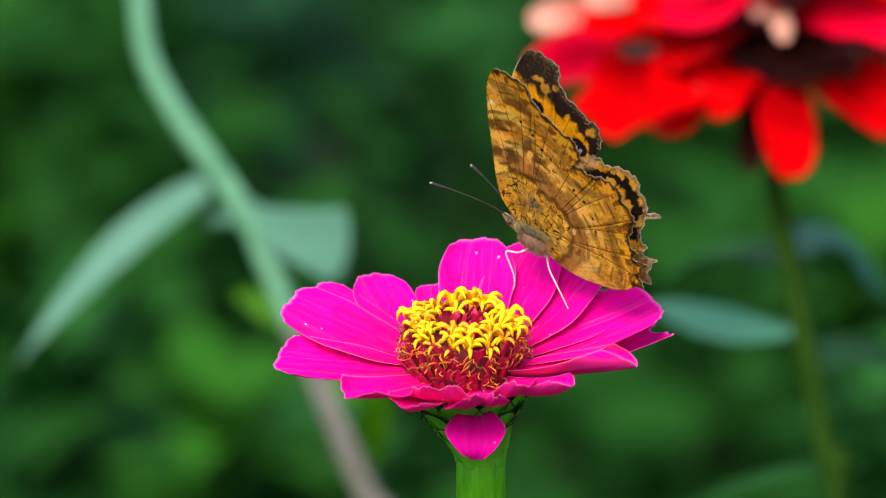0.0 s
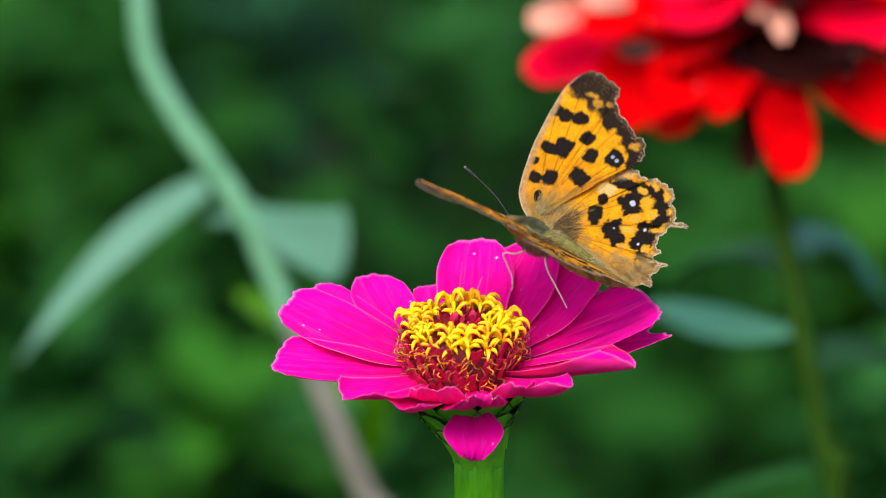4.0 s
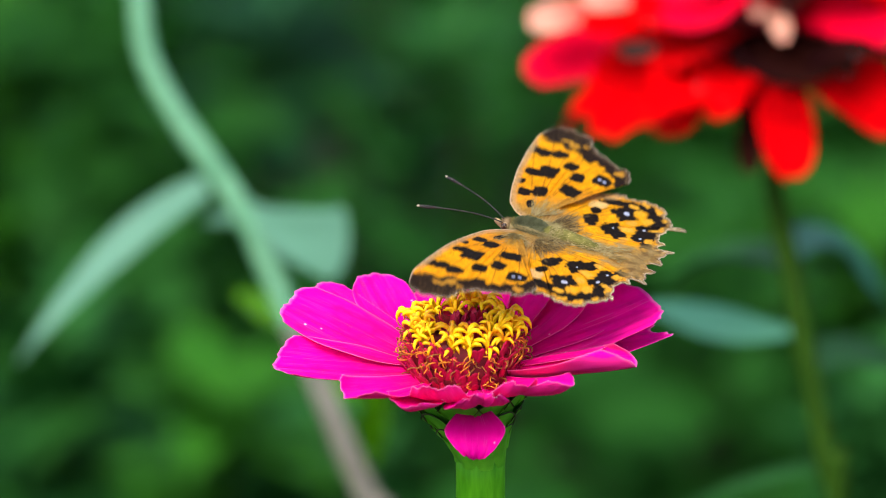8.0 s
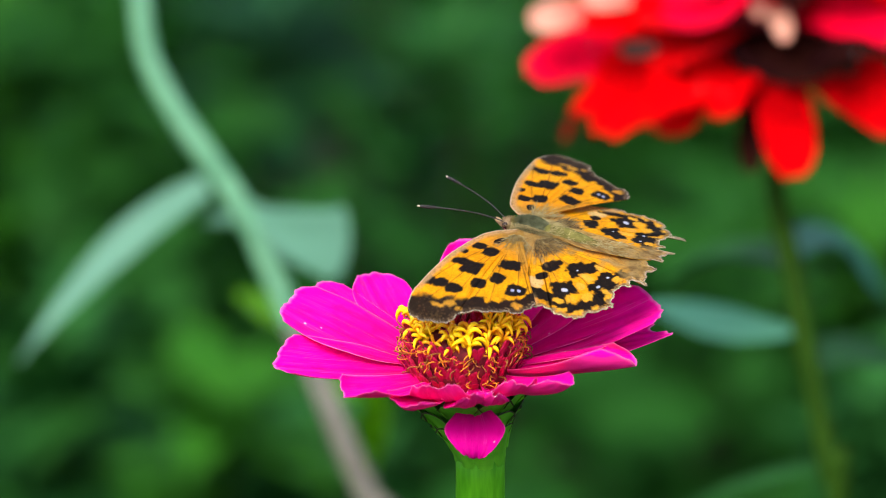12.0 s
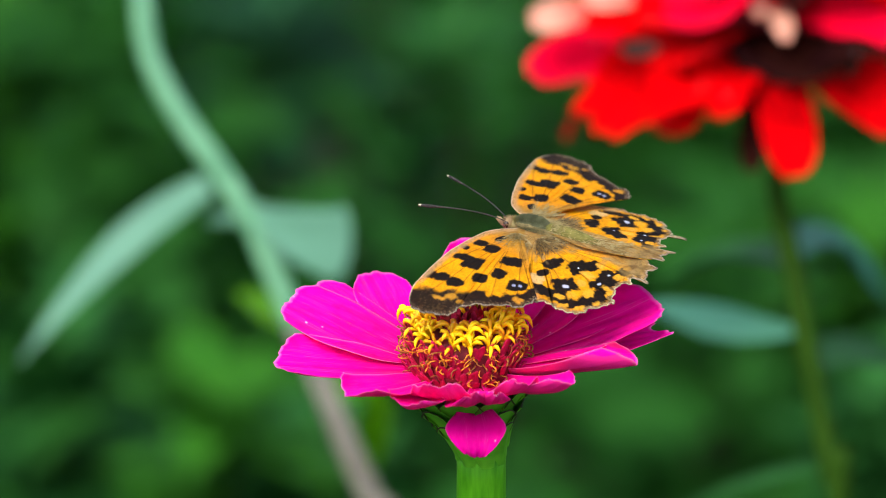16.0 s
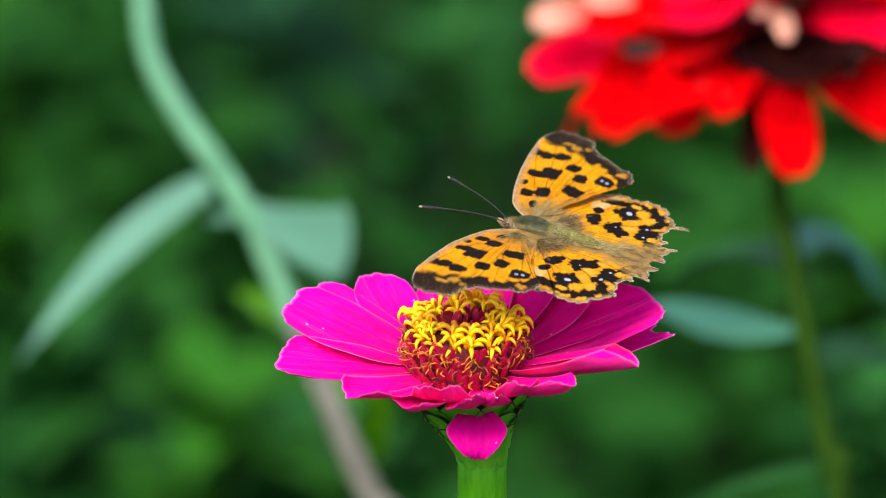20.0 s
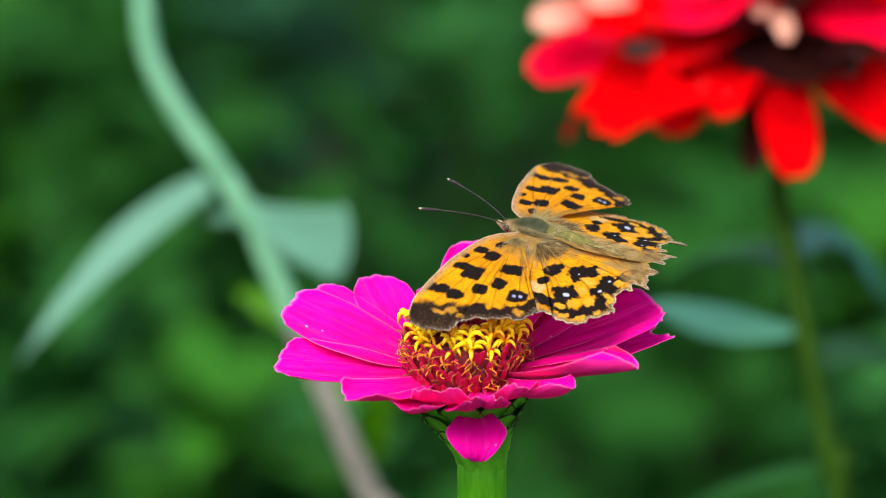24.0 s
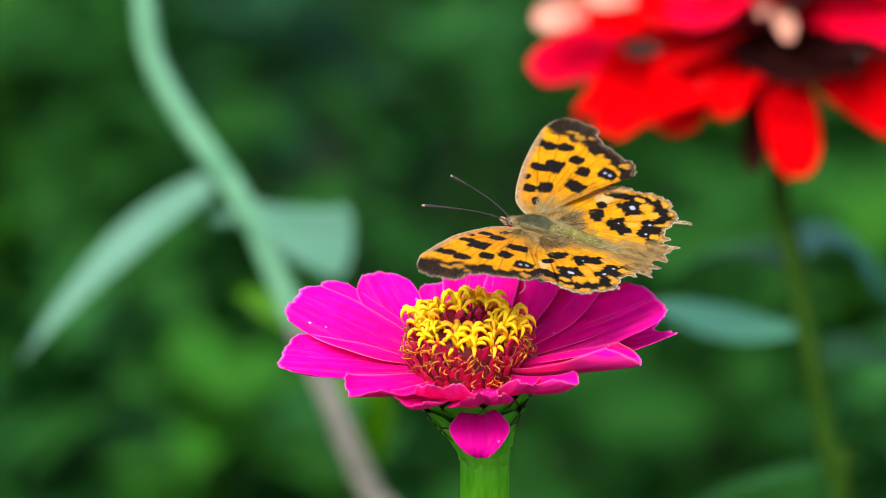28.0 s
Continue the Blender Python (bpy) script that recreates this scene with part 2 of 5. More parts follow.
def blade_data(pts, half, hint=(0, 0, 1), base=0.4, peak=0.68, tip=0.86, cup=0.15, roll=0.0, lobes=3, notch=0.03, ripple=0.02,
               thick=3.0, nu=30, nv=33, seed=0, curl=0.0, blunt=0.12):
    """A petal or leaf: a thin two-sided blade along a Bezier curve, cupped across, with a notched, rippled end."""
    rnd = random.Random(seed)
    ph = [rnd.uniform(0, 6.28) for _ in range(6)]
    line = bezier(pts, 80)
    hint = Vector(hint)
    grid = {}
    for j in range(nv):
        v = -1 + 2 * j / (nv - 1)
        bite = noise.noise(Vector((v * 2.1 * lobes / 3 + 9 * ph[0], ph[1], 0.3))) + 0.45 * noise.noise(Vector((v * 7 + 5 * ph[1], ph[0], 1.7)))
        end = 1 - blunt * abs(v) ** 2.6 - notch * min(1.2, max(0.0, 0.45 + 0.8 * bite))
        for i in range(nu):
            u = i / (nu - 1)
            s = min(max(u * end, 0.0), 1.0) * 80
            k = min(int(s), 79)
            p = line[k].lerp(line[k + 1], s - k)
            t = (line[k + 1] - line[k]).normalized()
            lat = t.cross(hint).normalized()
            lat = Matrix.Rotation(radians(roll) * (0.4 + 0.6 * u), 3, t) @ lat
            nor = lat.cross(t).normalized()
            if u < peak:
                w = base + (1 - base) * math.sin(0.5 * math.pi * u / peak)
            else:
                q = (u - peak) / (1 - peak)
                w = 1 - (1 - tip) * q * q
            w *= half * (1 + 0.03 * math.sin(11 * u + ph[2]))
            lift = cup * (abs(v) ** 1.8) * half * (0.5 + 0.5 * u) + ripple * half * (
                math.sin(3.2 * v + 5 * u + ph[3]) * u + 0.45 * math.sin(8 * v + ph[4]) * u + 0.25 * math.sin(15 * v + ph[5]) * u * u)
            lift += 0.014 * half * math.sin(17 * v + 2.2 * math.sin(3.5 * u + ph[4]) + ph[2]) * min(1, 2 * u) + 0.02 * half * math.sin(7 * u + 4 * v + ph[0]) * u
            lift -= 0.03 * half * math.exp(-(v / 0.12) ** 2) * (1 - 0.5 * u)
            lift += 0.016 * half * (math.exp(-((v + 0.36) / 0.05) ** 2) + 0.6 * math.exp(-((v - 0.32) / 0.04) ** 2)) * math.sin(math.pi * min(1, 1.1 * u))
            q = p + lat * (w * v * (1 - curl * abs(v) ** 2 * 0.3)) + nor * lift
            edge = min(1.0, 6 * (1 - abs(v)), 8 * (1 - u) + 0.05)
            grid[0, i, j] = q + nor * (0.5 * thick * max(edge, 0.12))
            grid[1, i, j] = q - nor * (0.5 * thick * max(edge, 0.12))
    verts, faces, uvs, index = [], [], [], []
    for s in (0, 1):
        for i in range(nu):
            for j in range(nv):
                verts.append(grid[s, i, j])
                uvs.append((i / (nu - 1), j / (nv - 1)))
    for s in (0, 1):
        o = s * nu * nv
        for i in range(nu - 1):
            for j in range(nv - 1):
                a = o + i * nv + j
                f = (a, a + nv, a + nv + 1, a + 1)
                faces.append(f if s == 0 else f[::-1])
                index.append(s)
    o = nu * nv
    for i in range(nu - 1):
        for j, flip in ((0, 0), (nv - 1, 1)):
            a = i * nv + j
            f = (a, o + a, o + a + nv, a + nv)
            faces.append(f[::-1] if flip else f)
            index.append(1)
    for j in range(nv - 1):
        for i, flip in ((0, 1), (nu - 1, 0)):
            a = i * nv + j
            f = (a, o + a, o + a + 1, a + 1)
            faces.append(f[::-1] if flip else f)
            index.append(1)
    return verts, faces, uvs, index


def blade(name, pts, half, mats, **how):
    v, f, uv, ix = blade_data(pts, half, **how)
    return mesh_of(name, [q * G for q in v], f, mats, uv, ix)


# ---- ground ----
def ground():
    n, verts, faces = 48, [], []
    for i in range(n + 1):
        for j in range(n + 1):
            x, y = [1500 * math.copysign(abs(2 * k / n - 1) ** 5, k - n / 2) for k in (i, j)]
            z = 0.02 * noise.noise(Vector((x * 3, y * 3, 0))) if abs(x) + abs(y) < 20 else 0.0
            verts.append((x, y, z))
    for i in range(n):
        for j in range(n):
            a = i * (n + 1) + j
            faces.append((a, a + n + 1, a + n + 2, a + 1))
    tagged(new("ground", mesh_of("ground", verts, faces, [SOIL])), "dark garden soil under the flower bed", "ground", kind="structure")


ground()

# ---- pink zinnia ----
HEAD = BENCH @ Matrix.Translation(Vector(((816 - 784) * G, 0, (441 - 655) * G))) @ pose(0, 0, 0, 24.0, 0, 0)   # petals spread in its xy plane
ROOT = Matrix.Translation((HEAD.translation.x + 0.012, HEAD.translation.y + 0.02, 0))


def pink_zinnia():
    z = thing("pink_zinnia", ROOT, "hot pink zinnia in bloom with a yellow-ringed crimson centre", "flower", "zinnias")

    def petal(x, y, up, half, seed, low=0.0, rise=0.5, start=90.0, az=None, label="", **how):
        """A ray petal from the disc's edge to the tip (x, y, up), sagging by low at its middle."""
        a = math.atan2(y, x) if az is None else radians(az)
        b = Vector((start * math.cos(a), start * math.sin(a), 2.0))
        t = Vector((x, y, up))
        mid = b.lerp(t, rise) + Vector((0, 0, -low))
        me = blade("petal", [b, mid, t], half, [PINK, PINK_BACK], seed=seed, **how)
        return part("petal", me, z, HEAD, label)

    # lower layer
    petal(-262, 232, 62, 34, 21, 10, cup=0.3)
    petal(-196, 240, 30, 52, 22, 5, az=158)
    petal(-48, 300, 36, 50, 23, 5)
    petal(388, 62, 50, 58, 24, 8, notch=0.14, tip=0.75)
    petal(80, 300, 60, 66, 25, 5)
    petal(300, 180, 60, 70, 26, 5)
    # upper layer, from the far side round
    petal(36, 300, 126, 70, 1, 22, cup=0.28, tip=0.8, notch=0.04)
    petal(146, 285, 126, 70, 2, 22, cup=0.2)
    petal(238, 225, 112, 74, 3, 18, cup=0.2)
    petal(358, 92, 86, 100, 4, 14, cup=0.26, notch=0.05, tip=0.92)
    petal(306, -118, 66, 60, 5, 10, cup=0.65, notch=0.02, tip=0.5, roll=-14, blunt=0.2)
    petal(190, -200, 66, 42, 6, 36, cup=0.6, rise=0.6, tip=0.6)
    petal(112, -206, 80, 38, 46, 52, cup=0.3, rise=0.62, notch=0.14, ripple=0.06, tip=0.75, roll=-12)
    petal(58, -222, 60, 36, 7, 52, cup=0.35, rise=0.62, notch=0.12, ripple=0.06, tip=0.4, roll=-20)
    petal(14, -228, 60, 44, 47, 52, cup=0.25, rise=0.62, notch=0.12, ripple=0.06, tip=0.35, roll=18)
    petal(-50, -190, 66, 54, 8, 60, cup=0.2, rise=0.65, roll=6, tip=0.85, notch=0.13, ripple=0.06)
    petal(-112, -216, 34, 52, 48, 34, cup=0.4, rise=0.6, tip=0.7, notch=0.13, ripple=0.06)
    petal(-208, -195, 42, 52, 9, 20, cup=0.45, notch=0.11, ripple=0.05)
    petal(-340, -58, 42, 62, 10, 6, cup=0.35, notch=0.06, roll=-14)
    petal(-330, 108, 84, 90, 11, 14, cup=0.2, notch=0.07, tip=0.95)
    petal(-172, 285, 60, 56, 12, 8, cup=0.2, tip=0.9, blunt=0.2, az=150)
    # one petal hangs down in front
    me = blade("petal", [(20, -85, -42), (22, -172, -50), (22, -150, -104)], 52, [PINK, PINK_BACK], seed=31, hint=(0, -1, 0.4), cup=0.2, base=0.5, peak=0.5, tip=0.45, blunt=0.17, notch=0.05, ripple=0.04)
    part("petal", me, z, HEAD, "hot pink petal hanging down below the others")

    # the seed head: a blunt cone, hollow on top
    prof = [(0, -14), (66, -12), (90, -6), (96, 16), (94, 42), (86, 68), (73, 83), (54, 82), (32, 74), (0, 70)]
    prof = smooth_line([(r, 0, h) for r, h in prof], 4)
    sides, verts, faces = 40, [], []
    for p in prof:
        for k in range(sides):
            a = 2 * math.pi * k / sides
            r = p.x * (1 + 0.03 * noise.noise(Vector((math.cos(a) * 4, math.sin(a) * 4, p.z * 0.08))))
            verts.append(Vector((r * math.cos(a), r * math.sin(a), p.z)) * G)
    for i in range(len(prof) - 1):
        for k in range(sides):
            a, b = i * sides + k, i * sides + (k + 1) % sides
            faces.append((a, b, b + sides, a + sides))
    disc = part("disc", mesh_of("disc", verts, faces, [MAROON]), z, HEAD, "crimson seed head with a ring of yellow florets")

    rnd = random.Random(5)
    lobes = []
    for var in range(4):
        items = []
        n = 5
        for k in range(n):
            a = 2 * math.pi * (k + rnd.uniform(-0.2, 0.2)) / n
            ln, up = rnd.uniform(15, 26), rnd.uniform(14, 32)
            d = Vector((math.cos(a), math.sin(a), 0))
            line = bezier([Vector((0, 0, -3)) + d * 2, d * (ln * 0.4) + Vector((0, 0, up * 1.1)), d * (ln * 0.95) + Vector((0, 0, up * 1.0)), d * (ln * 1.35) + Vector((0, 0, up * 0.35))], 6)
            items.append(tube_data([p * G for p in line], [r * G for r in (2.0, 3.0, 3.9, 4.3, 3.9, 2.8, 0.6)], 6))
        items.append(tube_data([Vector((0, 0, h)) * G for h in (-26, -12, -1)], [r * G for r in (3.5, 4.5, 5.5)], 7))
        v, f = joined(items)
        lobes.append(mesh_of("floret", v, f, [GOLDEN if var == 3 else YELLOW]))
    count = 0
    for ring, n, r, h, out in ((0, 13, 72, 92, 6), (1, 16, 84, 80, 26), (2, 4, 52, 86, -8)):
        for k in range(n):
            a = 2 * math.pi * (k + 0.5 * ring + rnd.uniform(-0.25, 0.25)) / n
            rr, hh = r + rnd.uniform(-5, 5), h + rnd.uniform(-6, 6)
            m = Matrix.Translation(Vector((rr * math.cos(a), rr * math.sin(a), hh)) * G) @ pose(0, 0, 0, 0, 0, math.degrees(a)) \
                @ pose(0, 0, 0, 0, out + rnd.uniform(-14, 14), 0) @ pose(0, 0, 0, 0, 0, rnd.uniform(0, 360))
            ob = part("floret", lobes[count % 4], disc, HEAD @ m @ Matrix.Scale(rnd.uniform(0.78, 1.22), 4))
            count += 1

    scales = []
    for var in range(3):
        v, f, uv, ix = blade_data([(0, 0, -6), (3, 0, 16), (9 + 3 * var, 0, 30)], 7.5, hint=(-1, 0, 0.1), base=0.7, tip=0.35, nu=7, nv=5, seed=50 + var, thick=1.5, notch=0.0)
        scales.append(mesh_of("scale", [q * G for q in v], f, [CRIMSON], uv))
    for k in range(235):
        h = rnd.uniform(0, 74)
        a = rnd.uniform(0, 2 * math.pi)
        r = 96 - 0.0018 * max(0, h - 20) ** 2
        m = Matrix.Translation(Vector((r * math.cos(a), r * math.sin(a), h - 10)) * G) @ pose(0, 0, 0, 0, 0, math.degrees(a)) @ pose(0, 0, 0, rnd.uniform(-20, 20), rnd.uniform(-5, 15), 0)
        part("scale", scales[k % 3], disc, HEAD @ m)
    for k in range(40):
        a, r = rnd.uniform(0, 2 * math.pi), 64 * math.sqrt(rnd.random())
        m = Matrix.Translation(Vector((r * math.cos(a), r * math.sin(a), 70)) * G) @ pose(0, 0, 0, rnd.uniform(-15, 15), rnd.uniform(-15, 15), rnd.uniform(0, 360))
        part("scale", scales[k % 3], disc, HEAD @ m)

    curls = []
    for var in range(5):
        ln, bend = rnd.uniform(14, 26), rnd.uniform(-14, 14)
        line = bezier([(-4, 0, 0), (8, bend * 0.2, ln * 0.7), (14, bend, ln * 1.25), (20, bend * 1.7, ln * 0.8), (18, bend * 2.0, ln * 0.45)], 9)
        for mat in (ORANGE, BROWN):
            curls.append(tube("style", [p * G for p in line], [1.8 * G, 1.2 * G], mat, 5))
    for k in range(250):
        h = rnd.uniform(-2, 72) if k % 3 else rnd.uniform(40, 74)
        a = rnd.uniform(0, 2 * math.pi)
        r = 98 - 0.0018 * max(0, h - 20) ** 2
        m = Matrix.Translation(Vector((r * math.cos(a), r * math.sin(a), h)) * G) @ pose(0, 0, 0, 0, 0, math.degrees(a)) @ pose(0, 0, 0, rnd.uniform(-60, 60), rnd.uniform(5, 60), 0)
        part("style", curls[k % 10 if h > 25 else (k % 5) * 2 + (k % 2)], disc, HEAD @ m @ Matrix.Scale(rnd.uniform(0.55, 0.9), 4))

    # cup of scale-like sepals under the petals, and the stem
    cup = smooth_line([(4, 0, -6), (8, 0, -40), (16, -4, -85), (26, -8, -130), (33, -10, -165)], 4)
    rad = [100 - 57 * (i / (len(cup) - 1)) ** 0.8 for i in range(len(cup))]
    part("receptacle", tube("receptacle", [p * G for p in cup], [r * G for r in rad], SEPAL, 28), z, HEAD)
    for row, (n, low, top, flare) in enumerate(((11, -84, -6, 13), (10, -118, -46, 13), (9, -146, -84, 7), (7, -172, -118, 1))):
        for k in range(n):
            a0 = 2 * math.pi * (k + 0.5 * (row % 2) + 0.12 * math.sin(5 * k)) / n
            wide, tall = 3.9 / n, rnd.uniform(0.94, 1.04)
            verts, faces, index = [], [], []
            for side in (0, 1):
                for q in range(9):
                    u = 1 - (1 - q / 8) ** 1.5
                    h = low + (top - low) * u * tall
                    f = min(1.0, max(0.0, (-6 - h) / 159))
                    r = 100 - 57 * f ** 0.8 + (1 if side == 0 else -1) * 2.2 * (1 - 0.6 * u) + 2.5 + flare * u * u + 3 * (3 - row) * u
                    for c in range(9):
                        v = -1 + c / 4
                        ang = a0 + v * wide * (0.75 + 0.25 * u)
                        zz = h - (top - low) * 0.34 * abs(v) ** 2.4 * u
                        rr = r - 7.0 * v * v
                        verts.append(Vector((4 + 29 * f ** 1.3 + rr * math.cos(ang), -10 * f + rr * math.sin(ang), zz)) * G)
            for side in (0, 1):
                for q in range(8):
                    for c in range(8):
                        p = side * 81 + q * 9 + c
                        faces.append((p, p + 1, p + 10, p + 9) if side == 0 else (p, p + 9, p + 10, p + 1))
                        index.append(1 if q == 7 and row < 3 else 0)
            for q in range(8):
                faces += [(72 + q, 73 + q, 154 + q, 153 + q), (9 * q, 9 * q + 9, 90 + 9 * q, 81 + 9 * q), (9 * q + 17, 9 * q + 8, 89 + 9 * q, 98 + 9 * q)]
                index += [1 if row < 3 else 0, 0, 0]
            part("sepal", mesh_of("sepal", verts, faces, [SEPAL, SEPAL_EDGE], None, index), z, HEAD)
    neck = HEAD @ (Vector((32, -9, -150)) * G)
    foot = Vector((ROOT.translation.x, ROOT.translation.y, -0.01))
    line = smooth_line([neck, neck.lerp(foot, 0.06), neck.lerp(foot, 0.3) + Vector((0.004, 0.004, 0)), neck.lerp(foot, 0.7) + Vector((-0.004, 0, 0)), foot], 8)
    part("stem", tube("stem", [p - ROOT.translation for p in line], [44 * G, 46 * G], STEM, 16), z, ROOT)
    # two pairs of leaves low on the stem
    for k, (q, a) in enumerate(((0.45, 20), (0.45, 200), (0.75, 110), (0.75, 290))):
        b = neck.lerp(foot, q)
        d = Vector((math.cos(radians(a)), math.sin(radians(a)), 0))
        pts = [b, b + d * 0.03 + Vector((0, 0, 0.02)), b + d * 0.075 + Vector((0, 0, -0.005))]
        me = blade("leaf", [(p - ROOT.translation) / G for p in pts], 190, [GREEN_LEAF, GREEN_LEAF], base=0.5, peak=0.35, tip=0.05, lobes=1, notch=0, thick=4, seed=k)
        part("leaf", me, z, ROOT)
    return z


ZINNIA = pink_zinnia()

# ---- butterfly ----
# body axes: x towards the head, y to its left, z to its back; rest poses on the flower, early and later
def body_pose(right, up, away, fwd, back):
    x = Vector((fwd[0], -fwd[2], fwd[1])).normalized()
    zz = Vector((back[0], -back[2], back[1]))
    zz = (zz - x * zz.dot(x)).normalized()
    m = Matrix((x, zz.cross(x), zz)).transposed().to_4x4()
    return BENCH @ Matrix.Translation(Vector((right, away, up)) * G) @ m


EARLY = body_pose(170.9, 29.4, 70, (-0.7806, 0.4478, -0.4361), (0.2319, 0.8554, 0.4632))
SETTLED = body_pose(162.9, 30.0, 70, (-0.9040, 0.3101, -0.2942), (0.1286, 0.8536, 0.5048))
LATER = body_pose(167.8, 33.4, 70, (-0.9090, 0.2733, -0.3148), (0.0868, 0.8626, 0.4983))
HINGE = 14.0


def near(a, b, pa, pb, ra, rb, turn=0.0):
    """0 inside an ellipse round (pa, pb), above 1 outside."""
    c, s = math.cos(radians(turn)), math.sin(radians(turn))
    x, y = (a - pa) * c + (b - pb) * s, -(a - pa) * s + (b - pb) * c
    return (np.abs(x / ra) ** 2.8 + np.abs(y / rb) ** 2.8) ** (1 / 2.8)


def soft(x, lo, hi):
    t = np.clip((x - lo) / (hi - lo), 0, 1)
    return t * t * (3 - 2 * t)


def field(a, b, scale, seed):
    """Cheap smooth noise on the wing, -1 to 1."""
    r = np.random.RandomState(seed)
    out = np.zeros_like(a)
    for k in range(7):
        d, ph, f = r.uniform(0, 6.28), r.uniform(0, 6.28), r.uniform(0.6, 1.9) / scale
        out += np.sin(f * (a * np.cos(d) + b * np.sin(d)) + ph + 1.3 * np.sin(0.7 * f * (b * np.cos(d) - a * np.sin(d)) + 2 * ph))
    return out / 4.0


def lay(col, mask, shade):
    m = mask[:, None]
    return col * (1 - m) + np.array(shade)[None, :] * m


BLACK = (0.012, 0.009, 0.008)
ORANGE_WING = (0.82, 0.325, 0.003)
CREAM = (0.74, 0.52, 0.21)


def wing_outline(pts, jag, seed, tip_at, tail_at):
    """The wing's edge through its corner points, with a frayed outer margin."""
    line = smooth_line([(p[0], p[1], 0) for p in pts], 14)
    r = random.Random(seed)
    n = len(line)
    out = []
    for i, p in enumerate(line):
        k = jag if tip_at * 14 < i < tail_at * 14 else 0.2 * jag
        tooth = k * (1.3 * math.sin(i * 0.42 + 0.5) + 0.5 * math.sin(i * 1.13 + 1.0)) + 0.6 * k * r.uniform(-1, 1)
        t = (line[min(i + 1, n - 1)] - line[max(i - 1, 0)]).normalized()
        out.append((p.x - t.y * tooth, p.y + t.x * tooth))
    return np.array(out + [out[0]])


def margin_distance(a, b, line):
    best = np.full(a.shape, 1e9)
    for (x0, y0), (x1, y1) in zip(line[:-1], line[1:]):
        dx, dy = x1 - x0, y1 - y0
        t = np.clip(((a - x0) * dx + (b - y0) * dy) / (dx * dx + dy * dy + 1e-9), 0, 1)
        best = np.minimum(best, np.hypot(a - x0 - t * dx, b - y0 - t * dy))
    return best


FORE = [(39, 4), (70, 20), (90, 40), (108, 76), (126, 124), (144, 186), (155, 240), (153, 276), (143, 299), (124, 307), (100, 306), (80, 305), (68, 297), (61, 280), (36, 262), (12, 256),
        (-14, 245), (-33, 246), (-44, 237), (-55, 221), (-58, 207), (-48, 186), (-27, 146), (-18, 112), (0, 70), (14, 30), (20, 4), (24, -10)]
HIND = [(20, 0), (30, 56), (30, 108), (22, 142), (4, 172), (-18, 194), (-34, 200), (-52, 198), (-69, 210), (-89, 216), (-104, 217), (-119, 214), (-131, 199), (-154, 188), (-161, 175), (-183, 188),
        (-186, 181), (-166, 168), (-166, 144), (-172, 122), (-190, 116), (-191, 97), (-217, 108), (-213, 88), (-216, 70), (-228, 62), (-211, 45), (-184, 16), (-118, -14), (-44, -24), (4, -16)]


WORN = HIND[:14] + [(-163, 178), (-170, 176), (-167, 168)] + HIND[17:]     # the left hindwing has lost its tail


def veins(a, b, ends, root, width, seed):
    """How near each point lies to the wing's veins, 1 on a vein."""
    best = np.zeros_like(a)
    for k, (ea, eb) in enumerate(ends):
        da, db = ea - root[0], eb - root[1]
        ln = math.hypot(da, db)
        t = np.clip(((a - root[0]) * da + (b - root[1]) * db) / ln ** 2, 0.0, 1)
        off = ((a - root[0]) * db - (b - root[1]) * da) / ln + 7 * np.sin(3.1 * t) * (1 if k % 2 else -0.6)
        best = np.maximum(best, (1 - soft(np.abs(off), width * 0.4, width)) * (t > (0.10 if k in (0, len(ends) - 2) else 0.28)))
    return best


def spots(col, wob, marks, shade, lo=0.82, hi=1.10, share=1.0):
    """Soft-edged marks (place, half sizes, turn) of one shade on the pattern."""
    for a, b, pa, pb, ra, rb, turn in marks:
        ra, rb = 1.08 * ra, 1.08 * rb
        turn += 0.7 * (math.degrees(math.atan2(pb - 10, pa - 15)) - 90)       # in line with the wing's rays
        col = lay(col, share * (1 - soft(near(a, b, pa, pb, ra, rb, turn) + wob, lo, hi)), shade)
    return col


